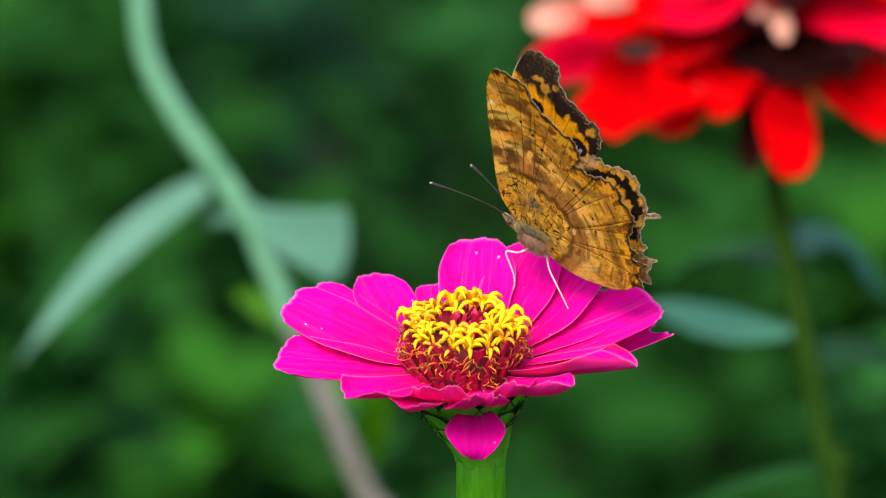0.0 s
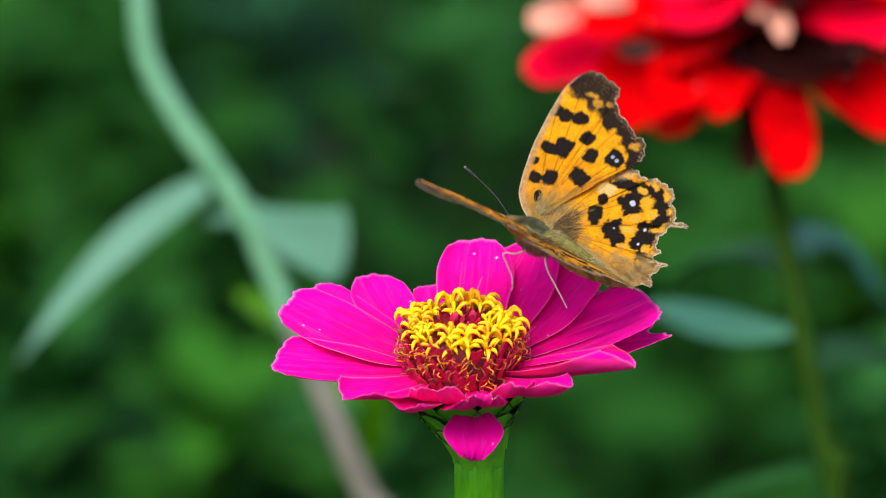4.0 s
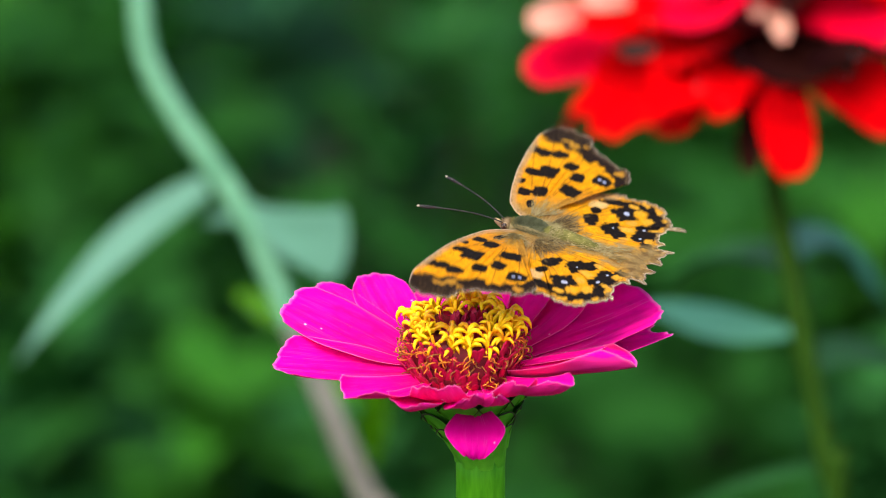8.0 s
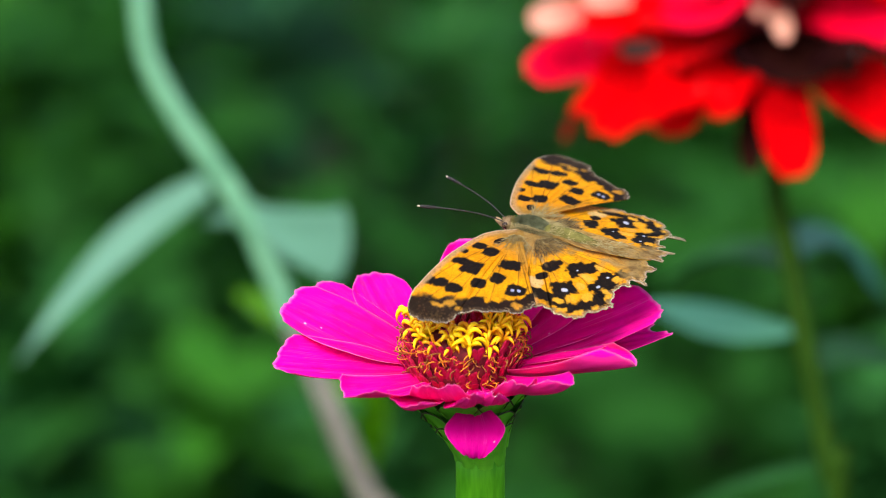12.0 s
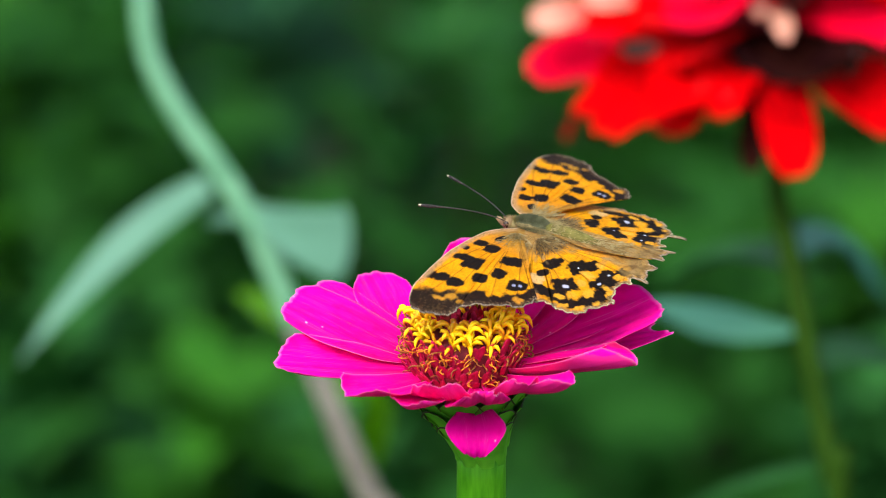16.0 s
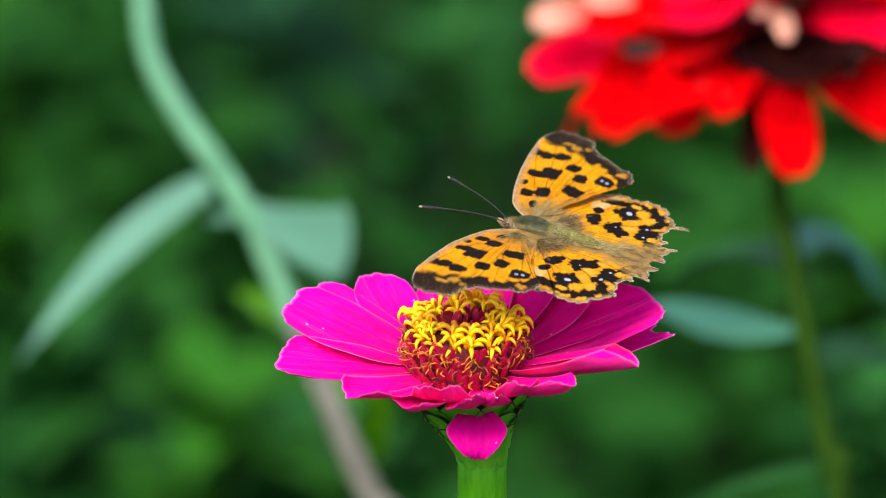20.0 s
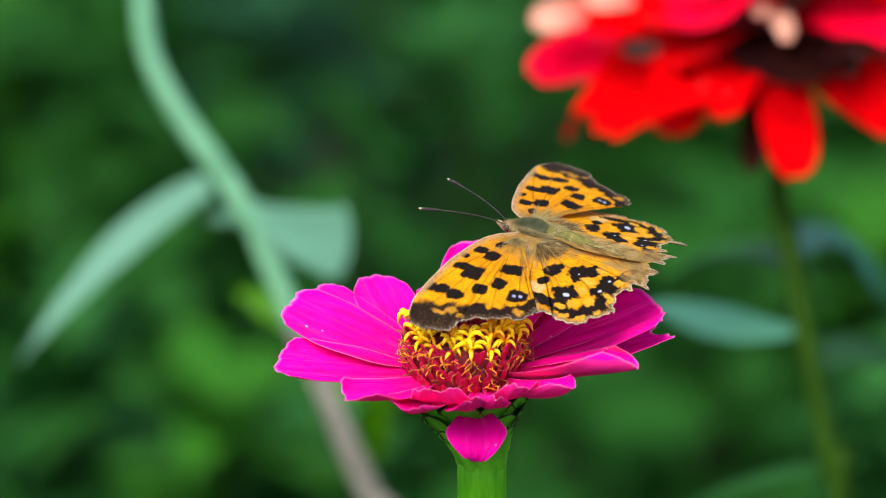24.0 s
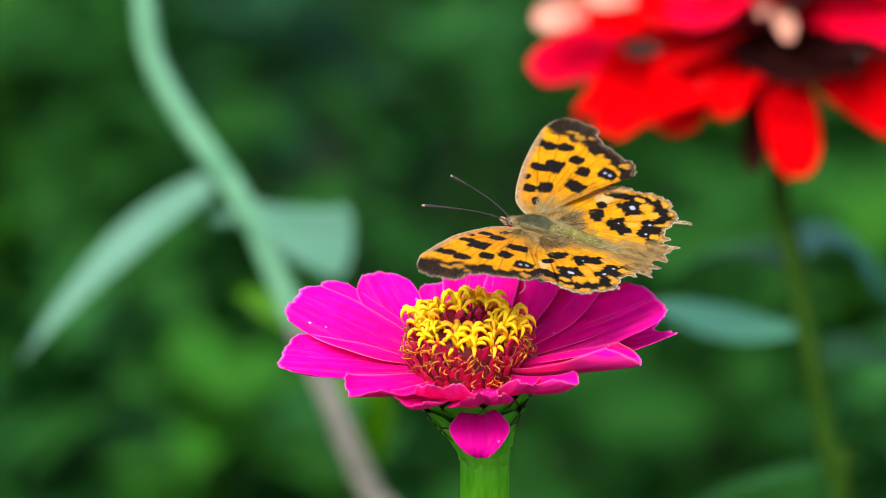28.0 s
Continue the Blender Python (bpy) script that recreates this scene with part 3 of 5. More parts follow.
def fore_upper(a, b, edge, lead, inner):
    n1, n2 = field(a, b, 9, 3), field(a, b, 3.5, 4)
    grit = field(a, b, 1.7, 41)
    wob = 0.16 * n1 + 0.13 * n2 + 0.05 * grit
    at = lambda *m: (a, b, *m)
    col = np.tile(np.array(ORANGE_WING), (len(a), 1))
    col *= (1 + 0.13 * n1 + 0.09 * n2 + 0.05 * grit)[:, None]
    root = np.hypot(a - 30, b - 5)
    col = lay(col, 0.35 * soft(b + 10 * n1, 120, 170), (0.98, 0.48, 0.008))
    col = lay(col, 0.55 * (1 - soft(root + 14 * n1, 45, 110)), (0.55, 0.28, 0.035))
    col = lay(col, 0.75 * (1 - soft(root + 9 * n1 + 7 * n2, 24, 66)), (0.25, 0.165, 0.045))
    col = lay(col, 0.6 * (1 - soft(inner + 5 * n1, 8, 26)) * (1 - soft(b, 90, 160)), (0.36, 0.22, 0.05))
    col = lay(col, 0.30 * soft(n2 + n1, 0.5, 1.2) * (1 - soft(b, 60, 150)), (0.22, 0.11, 0.03))
    v = veins(a, b, FORE_VEINS, (30, 20), 1.7, 0)
    col = lay(col, 0.55 * v * soft(b, 50, 100), (0.20, 0.075, 0.010))
    # dark outer band, broad at the wing's point, with a few orange windows
    band = edge + 6 * n1 + 3 * n2 + 5 * np.sin((a - b) * 0.11 + 0.6) + 1.5 * grit
    col = lay(col, 1 - soft(band, 27, 36), (0.020, 0.012, 0.009))
    tip = soft(b - 0.10 * (a - 100) + 5 * n1 + 3 * n2, 236, 248) * soft(a, 40, 62)
    col = lay(col, tip, (0.024, 0.015, 0.010))
    col = lay(col, 0.6 * tip * soft(grit + n1, 0.2, 0.9), (0.10, 0.06, 0.025))
    col = spots(col, 2.0 * wob, [at(84, 255, 11, 8, 0), at(104, 263, 13, 5, 0), at(66, 266, 7, 5, 0), at(-30, 226, 11, 8, -20)], (0.70, 0.34, 0.03), 0.6, 1.15, 0.8)
    col = spots(col, wob, [at(53, 49, 8, 10.5, 0), at(80, 75, 13, 10, 20), at(56, 89, 14, 16, 0), at(76, 149, 17, 19, 10), at(98, 134, 17, 11, 24), at(51, 188, 15, 13, 0), at(24, 165, 13, 14, 0),
                           at(10, 118, 19, 15, 0), at(-18, 184, 17, 16, 0), at(91, 214, 15, 13, 0), at(116, 203, 16, 12, 12), at(137, 202, 12, 12, 0), at(104, 100, 9, 7, 0)], BLACK)
    col = spots(col, 0.4 * wob, [at(-11, 186, 3.2, 3.4, 0), at(-22, 184, 3.4, 3.6, 0)], (0.40, 0.44, 0.68), 0.6, 1.2)
    # grey-brown frayed rim and pale leading edge
    rim = 1 - soft(edge + 3 * n1 + 2.5 * grit, 5, 11)
    col = lay(col, 0.85 * rim, (0.080, 0.050, 0.029))
    col = lay(col, 0.75 * rim * soft(grit + 0.6 * n2, 0.0, 0.7), (0.030, 0.019, 0.013))
    col = lay(col, 0.6 * rim * soft(-grit + 0.6 * n1, 0.35, 0.9), (0.34, 0.23, 0.12))
    col = lay(col, 0.85 * (1 - soft(edge + 0.5 * grit, 0.5, 1.9)), (0.62, 0.52, 0.38))
    rho, phi = np.hypot(a - 30, b - 10), np.arctan2(b - 10, a - 30)
    col *= (1 + 0.10 * field(rho * 0.25, phi * 60, 2.2, 33))[:, None]
    near_lead = 1 - soft(lead + 2.0 * n2 + 0.6 * grit, 6, 15)
    far = 1 - soft(b, 205, 250)
    col = lay(col, 0.8 * near_lead * far, (0.50, 0.32, 0.14))
    col = lay(col, 0.5 * near_lead * far * soft(grit + n2, 0.1, 0.8), (0.18, 0.12, 0.06))
    col = lay(col, 0.8 * (1 - soft(lead + 0.4 * grit, 1.0, 3.0)) * (1 - soft(b, 260, 300)), (0.60, 0.50, 0.36))
    return col


def hind_upper(a, b, edge, lead, inner):
    n1, n2 = field(a, b, 9, 13), field(a, b, 3.5, 14)
    grit = field(a, b, 1.7, 43)
    wob = 0.20 * n1 + 0.16 * n2 + 0.06 * grit
    at = lambda *m: (a, b, *m)
    col = np.tile(np.array((0.84, 0.37, 0.006)), (len(a), 1))
    col *= (1 + 0.10 * n1 + 0.08 * n2)[:, None]
    rho, phi = np.hypot(a, b - 12), np.arctan2(b - 12, a)
    strand = field(rho * 0.22, phi * 70, 2.0, 35)
    v = veins(a, b, HIND_VEINS, (-4, 20), 1.6, 0)
    col = lay(col, 0.5 * v, (0.18, 0.08, 0.02))
    col = spots(col, wob, [at(-24, 136, 17, 13, -30)], CREAM, 0.7, 1.1, 0.9)
    # dark cells of the outer field, then the orange moons between them
    band = edge + 4 * n1 + 2 * grit
    reach = soft(-a, 30, 70)
    col = lay(col, soft(band, 8, 12) * (1 - soft(band, 31, 39)) * reach, BLACK)
    col = spots(col, wob, [at(-33, 118, 11, 10, 0), at(-77, 147, 22, 20, 0), at(-46, 87, 19, 13, 15), at(-92, 90, 21, 16, 0), at(-116, 80, 15, 13, 0), at(-133, 127, 16, 15, 0), at(-147, 100, 13, 14, 0),
                           at(-48, 170, 36, 11, -36), at(-100, 192, 18, 10, 0), at(-124, 183, 13, 14, 0), at(-142, 160, 12, 14, 0), at(-160, 122, 10, 10, 0), at(-172, 84, 10, 10, 0)], BLACK)
    col = spots(col, 0.5 * wob, [at(-79, 149, 5.5, 4.4, 0), at(-135, 128, 3.4, 2.8, 0), at(-148, 100, 2.4, 2.2, 0), at(-92, 92, 1.8, 1.8, 0)], (0.62, 0.66, 0.85), 0.7, 1.2)
    col = spots(col, 1.3 * wob, [at(-95, 168, 10, 13, 0), at(-121, 158, 10, 11, 0), at(-149, 140, 8, 12, 0), at(-165, 104, 9, 10, 0), at(-70, 178, 12, 7, -36), at(-140, 184, 9, 8, 0), at(-112, 200, 11, 6, 0),
                                 at(-84, 200, 11, 6, 0), at(-178, 74, 8, 9, 0), at(-158, 160, 7, 8, 0)], (0.86, 0.44, 0.03), 0.58, 0.98, 0.92)
    col = spots(col, 1.3 * wob, [at(-112, 108, 8, 15, 12), at(-130, 76, 8, 10, 0), at(-104, 132, 8, 9, 0)], (0.86, 0.44, 0.05), 0.7, 1.1, 0.9)
    # brown hair over the base and the inner third
    fur = 1 - soft(inner + 9 * n1 + 14 * strand, 34, 74)
    fur = np.maximum(fur, 0.9 * (1 - soft(rho + 12 * n1 + 12 * strand, 38, 80)))
    col = lay(col, 0.88 * fur, (0.36, 0.24, 0.085))
    col = lay(col, 0.65 * fur * soft(strand, 0.0, 0.6), (0.13, 0.075, 0.025))
    col = lay(col, 0.4 * fur * soft(-strand, 0.2, 0.9), (0.55, 0.41, 0.20))
    col = lay(col, 0.6 * fur * soft(n1 + 0.8 * strand, 0.2, 0.8) * soft(-a, 20, 60), (0.16, 0.095, 0.035))
    col *= (1 + 0.12 * strand)[:, None]
    top = (1 - soft(lead + 4 * n1 + 2 * grit, 14, 30)) * soft(b, 95, 130)
    col = lay(col, 0.7 * top, (0.66, 0.46, 0.22))
    col = lay(col, 0.7 * top * soft(grit + n1, 0.0, 0.7), (0.10, 0.075, 0.055))
    rim = (1 - soft(edge + 3 * n2 + 2 * grit, 4, 9)) * soft(-a, 0, 30)
    col = lay(col, 0.9 * rim, (0.32, 0.20, 0.085))
    col = lay(col, 0.75 * rim * soft(grit + 0.5 * n1, 0.1, 0.7), (0.10, 0.062, 0.030))
    col = lay(col, 0.7 * rim * soft(-grit + 0.5 * n2, 0.3, 0.8), (0.64, 0.47, 0.24))
    col = lay(col, 0.9 * (1 - soft(edge, 0.8, 2.4)) * soft(-a, 0, 30), (0.72, 0.62, 0.46))
    return col


def under(a, b, edge, lead, seed, root, ends, hind):
    """Dead-leaf underside: ochre base with ripple marks, a brown middle band, a paler field with small dots, a golden edge."""
    n1, n2, n3 = field(a, b, 22, seed), field(a, b, 7, seed + 1), field(a, b, 2.6, seed + 2)
    rho, phi = np.hypot(a - root[0], b - root[1]), np.arctan2(b - root[1], a - root[0])
    at = lambda *m: (a, b, *m)
    s = (np.hypot(a, b - 20) - 70 if hind else b - 104 + 0.05 * a) + 5 * n1 + 4 * n2
    col = np.tile(np.array((0.74, 0.46, 0.075)), (len(a), 1))
    col *= (1 + 0.16 * n1 + 0.16 * n2 + 0.10 * n3)[:, None]
    col = lay(col, 0.7 * soft(n2 - 0.5 * n1 + 0.3 * n3, 0.1, 0.8), (0.92, 0.68, 0.22))
    # short dark ripples across the base
    c1, c2 = field(a, b, 8, seed + 8), field(a * 0.6, b * 1.2, 7, seed + 9)
    ripple = np.maximum((1 - soft(np.abs(c1), 0.06, 0.15)) * soft(n3 + c2, -0.3, 0.2), (1 - soft(np.abs(c2 - 0.3), 0.05, 0.13)) * soft(n3 - c1, -0.3, 0.2))
    col = lay(col, 0.95 * ripple * (1 - soft(s, -8, 4)), (0.07, 0.042, 0.010))
    col = lay(col, 0.55 * soft(n1 + 0.8 * n2, 0.3, 0.8) * (1 - soft(s, -12, 4)), (0.34, 0.22, 0.055))
    # middle band: a dark zigzag, then a purplish brown zone
    col = lay(col, 0.8 * soft(s, -6, 0) * (1 - soft(s, 4, 12)), (0.14, 0.065, 0.022))
    col = lay(col, 0.62 * soft(s, 2, 10) * (1 - soft(s, 28, 46)), (0.34, 0.165, 0.085))
    col = lay(col, 0.75 * soft(s, 30, 42) * (1 - soft(s, 60, 76)) * soft(n1 + n2, -0.7, 0.2), (0.86, 0.60, 0.22))
    if hind:
        pink = (1 - soft(b + 0.35 * a + 50 + 10 * n1, -40, 25)) * soft(-a, 20, 60)
        col = lay(col, 0.6 * pink, (0.50, 0.30, 0.21))
        col = spots(col, 0.3 * n3, [at(-62, 136, 3.0, 3.0, 0), at(-35, 145, 2.6, 2.6, 0), at(-88, 118, 2.6, 2.6, 0), at(-104, 96, 2.4, 2.4, 0)], (0.03, 0.018, 0.010), 0.7, 1.3)
        col = spots(col, 0.3 * n2, [at(-66, 62, 6, 3.5, 30)], (0.85, 0.66, 0.42), 0.6, 1.1, 0.7)
    else:
        col = spots(col, 0.4 * n2, [at(57, 168, 11, 12, 0), at(30, 152, 11, 12, 0)], (0.16, 0.085, 0.05), 0.5, 1.2, 0.75)
        col = spots(col, 0.3 * n3, [at(24, 180, 2.8, 2.8, 0), at(2, 172, 2.6, 2.6, 0), at(48, 200, 2.6, 2.6, 0), at(-18, 160, 2.4, 2.4, 0), at(76, 214, 2.4, 2.4, 0)], (0.03, 0.018, 0.010), 0.7, 1.3)
        col = spots(col, 0.35 * n2, [at(122, 150, 24, 13, 0), at(116, 88, 26, 22, 0), at(138, 216, 17, 12, 0), at(104, 216, 22, 13, 0)], (0.98, 0.66, 0.17), 0.5, 1.15, 0.85)
        col = spots(col, 0.4 * n2, [at(120, 182, 30, 11, 0), at(118, 120, 24, 11, 0), at(88, 246, 30, 11, 12), at(84, 132, 12, 16, 0)], (0.15, 0.085, 0.03), 0.5, 1.2, 0.75)
        col = spots(col, 0.3 * n2, [at(126, 284, 13, 9, 0), at(140, 252, 7, 16, 0), at(104, 276, 10, 12, 0)], (0.92, 0.56, 0.14), 0.6, 1.1, 0.85)
        col = spots(col, 0.3 * n3, [at(141, 222, 5, 6, 0)], (0.95, 0.88, 0.78), 0.6, 1.1, 0.9)
    shade = soft(edge + 6 * n1 + 3 * n2, 26, 34) * (1 - soft(edge + 6 * n1, 40, 54)) * soft(s, 40, 60)
    col = lay(col, 0.55 * shade, (0.30, 0.15, 0.045))
    gold = (1 - soft(edge + 5 * n2 + 3 * n3, 20, 30)) * soft(s, 30, 50)
    col = lay(col, 0.85 * gold, (0.95, 0.50, 0.045))
    col = lay(col, 0.8 * gold * soft(-n2 - 0.4 * n3 + 0.3 * np.sin(phi * 24), 0.1, 0.6), (0.20, 0.095, 0.025))
    fine = field(rho, phi * 26, 3.0, seed + 5)
    col = lay(col, 0.55 * soft(fine + 0.4 * n2, 0.48, 0.75), (0.12, 0.06, 0.018))
    blot = field(a, b, 12, seed + 7)
    col = lay(col, 0.35 * soft(blot, 0.35, 0.8), (0.24, 0.125, 0.03))
    col = lay(col, 0.55 * ripple * soft(s, 30, 60) * soft(c1 + c2, -0.2, 0.5), (0.16, 0.08, 0.02))
    hem = 1 - soft(edge + 2.5 * n2 + 1.5 * n3, 4, 9)
    col = lay(col, 0.85 * hem * soft(s, 20, 50), (0.040, 0.024, 0.013))
    col = lay(col, 0.62 * veins(a, b, ends, root, 1.45, 0) * soft(n2 + n3, -1.3, 0.0), (0.11, 0.05, 0.015))
    col = lay(col, 0.35 * (1 - soft(edge, 0.6, 1.8)) * soft(s, 20, 50), (0.50, 0.40, 0.28))
    col = lay(col, 0.6 * (1 - soft(lead, 1.0, 3.2)) * soft(np.sin(b * 0.5), -0.2, 0.4) * soft(b, 20, 40), (0.07, 0.045, 0.022))
    return 1.24 * np.clip(col, 0, 1) ** 1.27 * np.array((1.0, 1.03, 0.85))


def wing(name, pts, hub, paint, seed, ends, side, parent, jag, camber, tip_at, tail_at):
    """A wing in its closed pose: x along the body, z away from it; side +1 is the left wing."""
    line = wing_outline(pts, jag, seed, tip_at, tail_at)
    n, m = len(line), 124
    f = np.linspace(0, 1, m) ** 0.85
    a = (hub[0] + (line[:, 0] - hub[0])[None, :] * f[:, None]).ravel()
    b = (hub[1] + (line[:, 1] - hub[1])[None, :] * f[:, None]).ravel()
    edge = margin_distance(a, b, line[tip_at * 14:tail_at * 14:2])
    lead = margin_distance(a, b, line[:tip_at * 14:3])
    inner = margin_distance(a, b, line[tail_at * 14::3])
    vein = veins(a, b, ends, hub, 4.0, 0)
    bow = camber * (np.sin(np.clip(b, 0, 320) / 320 * math.pi)) + 0.7 * vein + 2.5 * field(a, b, 40, seed)
    top = np.column_stack((a, -side * (bow + 0.7), b)) * G
    low = np.column_stack((a, -side * (bow - 0.7), b)) * G
    verts = np.concatenate((top, low))
    i, k = np.meshgrid(np.arange(m - 1) * n, np.arange(n - 1), indexing="ij")
    p = (i + k).ravel()
    quads = np.column_stack((p, p + 1, p + n + 1, p + n))
    o = m * n
    back = quads[:, ::-1]
    faces = np.concatenate((quads if side > 0 else back, (back if side > 0 else quads) + o))
    rim = (m - 1) * n + np.arange(n - 1)
    faces = np.concatenate((faces, np.column_stack((rim, rim + 1, o + rim + 1, o + rim)))).tolist()
    index = [0] * len(quads) + [1] * (len(quads) + n - 1)
    me = mesh_of(name, verts.tolist(), faces, [WING_UP, WING_DOWN], None, index)
    col = np.concatenate((paint(a, b, edge, lead, inner), under(a, b, edge, lead, seed + 40, hub, ends, name == "hindwing")))
    at = me.color_attributes.new("pattern", "FLOAT_COLOR", "POINT")
    at.data.foreach_set("color", np.column_stack((np.clip(col, 0, 1), np.ones(len(col)))).astype(np.float32).ravel())
    ob = part(name, me, parent)
    r = random.Random(seed)
    tufts = []
    for q in range(tip_at * 14, tail_at * 14):
        t = Vector((*(line[q + 1] - line[q - 1]), 0)).normalized()
        for _ in range(3):
            p2 = Vector((line[q][0], 0, line[q][1])).lerp(Vector((line[q + 1][0], 0, line[q + 1][1])), r.random())
            p2.y = -side * camber * math.sin(max(0, p2.z) / 320 * math.pi)
            tufts.append((p2, Vector((-t.y, r.uniform(-0.3, 0.3), t.x))))
    part("fringe", hairs("fringe", tufts, 2.4, FRINGE, seed, (-0.2, 0, 0)), ob, None, "pale short fringe of scales")
    return ob


FORE_VEINS = ((148, 225), (146, 292), (92, 306), (56, 275), (14, 257), (-30, 246), (-57, 212), (-40, 172))
HIND_VEINS = ((-20, 194), (-72, 211), (-118, 213), (-160, 178), (-168, 145), (-190, 106), (-216, 72))


def hairs(name, spots, length, mat, seed, lean):
    """A coat of short fine hairs, as one part."""
    r = random.Random(seed)
    items = []
    for p, nrm in spots:
        d = (nrm + Vector(lean) + Vector((r.uniform(-0.4, 0.4), r.uniform(-0.4, 0.4), r.uniform(-0.4, 0.4)))).normalized()
        ln = length * r.uniform(0.6, 1.3)
        items.append(tube_data([p * G, (p + d * ln * 0.6) * G, (p + d * ln + Vector(lean) * ln * 0.3) * G], [0.42 * G, 0.3 * G, 0.06 * G], 3, False))
    v, f = joined(items)
    return mesh_of(name, v, f, [mat])


def coat(centre, radii, n, seed, low=-0.3):
    r = random.Random(seed)
    out = []
    while len(out) < n:
        v = Vector((r.gauss(0, 1), r.gauss(0, 1), r.gauss(0, 1))).normalized()
        if v.z < low:
            continue
        p = Vector(centre) + Vector((v.x * radii[0], v.y * radii[1], v.z * radii[2]))
        out.append((p, Vector((v.x / radii[0], v.y / radii[1], v.z / radii[2])).normalized()))
    return out


def butterfly():
    b = thing("butterfly", EARLY, "orange black-spotted butterfly with ragged wings, resting on a pink zinnia", "butterfly")
    th = part("thorax", blob("thorax", (33 * G, 18 * G, 17 * G), FUR, 14, 20, 0.08), b, None, "grey-green furry thorax")
    th.matrix_basis = Matrix.Translation(Vector((14, 0, 0)) * G)
    part("fur", hairs("fur", coat((0, 0, 0), (33, 18, 17), 2600, 3, 0.0), 6, FUR, 3, (-0.7, 0, 0.1)), th)
    br = part("breast", blob("breast", (38 * G, 18 * G, 20 * G), BREAST, 12, 16, 0.1), b, None, "pinkish-tan furry underside")
    br.matrix_basis = Matrix.Translation(Vector((4, 0, -18)) * G)
    part("fur", hairs("fur", coat((0, 0, 0), (38, 18, 20), 1300, 33, -1.1), 8, BREAST, 34, (-0.8, 0, -0.2)), br)
    v, f = tube_data([Vector((x, 0, z)) * G for x, z in ((-8, 0), (-24, 3), (-42, 4), (-60, 4), (-78, 3), (-96, 1), (-114, -2), (-130, -6), (-143, -9), (-152, -11))],
                     [r * G for r in (11, 13.5, 14, 14, 13.5, 12.5, 11, 9, 6, 2)], 16)
    ab = part("abdomen", mesh_of("abdomen", v, f, [ABDOMEN]), b, None, "olive-tan tapering abdomen")
    part("fur", hairs("fur", [s for k in range(8) for s in coat((-30 - 14 * k, 0, 4 - k * 1.4), (9, 14 - 0.7 * k, 14 - 0.7 * k), 330, 20 + k)], 7, TAN_FUR, 5, (-1.2, 0, 0.0)), ab)
    co = part("collar", blob("collar", (14 * G, 15 * G, 14 * G), TAN_FUR, 10, 14, 0.1), b, None, "tan furry collar")
    co.matrix_basis = Matrix.Translation(Vector((42, 0, -7)) * G)
    part("fur", hairs("fur", coat((0, 0, 0), (14, 15, 14), 700, 44), 7, OLIVE_FUR, 45, (-0.5, 0, 0.1)), co)
    for side in (1, -1):
        part("fur", hairs("fur", [(Vector((q, side * 15, 4 + 5 * math.sin(q))), Vector((-0.7, side * 0.9, 0.5))) for q in np.linspace(-42, 26, 320)], 15, TAN_FUR, 46, (-0.3, 0, 0)), th)
    hd = part("head", blob("head", (12 * G, 13 * G, 11 * G), SNOUT, 10, 14, 0.1), b, None, "small brown furry head")
    hd.matrix_basis = Matrix.Translation(Vector((57, 0, -7)) * G)
    part("fur", hairs("fur", coat((0, 0, 0), (12, 13, 11), 260, 9), 5, SNOUT, 6, (0.3, 0, 0.2)), hd)
    for s in (1, -1):
        e = part("eye", blob("eye", (6.5 * G, 5 * G, 7 * G), EYE_BROWN, 8, 12), hd)
        e.matrix_basis = Matrix.Translation(Vector((3, 9.5 * s, 1)) * G)
        v, f = tube_data([Vector(q) * G for q in ((6, 3 * s, -5), (14, 3.5 * s, -2), (22, 3.5 * s, 3), (27, 3 * s, 5))], [r * G for r in (3, 3.6, 3, 1)], 7)
        part("palp", mesh_of("palp", v, f, [SNOUT]), hd)
        line = [Vector(p) for p in bezier([(8, 5 * s, 5), (52, 24 * s, 24), (102, 44 * s, 22), (149, 62 * s, 21)], 22)]
        an = part("antenna", tube("antenna", [p * G for p in line], [r * G for r in [1.15] * 17 + [1.5, 2.2, 2.9, 3.2, 3.0, 2.4]], HORN, 7), hd)
        part("tip", tube("tip", [p * G for p in (line[-1] - (line[-1] - line[-2]) * 0.2, line[-1] + (line[-1] - line[-2]) * 0.5, line[-1] + (line[-1] - line[-2]) * 0.8)], [2.4 * G, 2.0 * G, 0.8 * G], PALE_TIP, 7), an, None, "pale antenna tip")
    for name, pts in (("leg", ((6, 8, -30), (26, 10, -52), (51, 12, -63), (39, 8, -84), (27, 4, -103), (22, 0, -128), (32, 0, -146))),
                      ("leg", ((-24, 4, -28), (-37, 2, -56), (-58, 0, -77), (-81, -6, -103), (-94, -10, -119))),
                      ("leg", ((2, -9, -22), (10, -22, -40), (10, -36, -50), (4, -40, -56), (2, -44, -64))),
                      ("leg", ((-26, -8, -24), (-40, -22, -40), (-52, -34, -50), (-58, -40, -56), (-60, -44, -64)))):
        rr = [2.2 - 1.0 * k / (len(pts) * 4 - 4) for k in range(len(pts) * 4 - 3)]
        part(name, tube("leg", [p * G for p in smooth_line(pts, 4)], [r * G for r in rr], LIMB, 7), b, None, "pale pinkish-white slender leg")
    wings = []
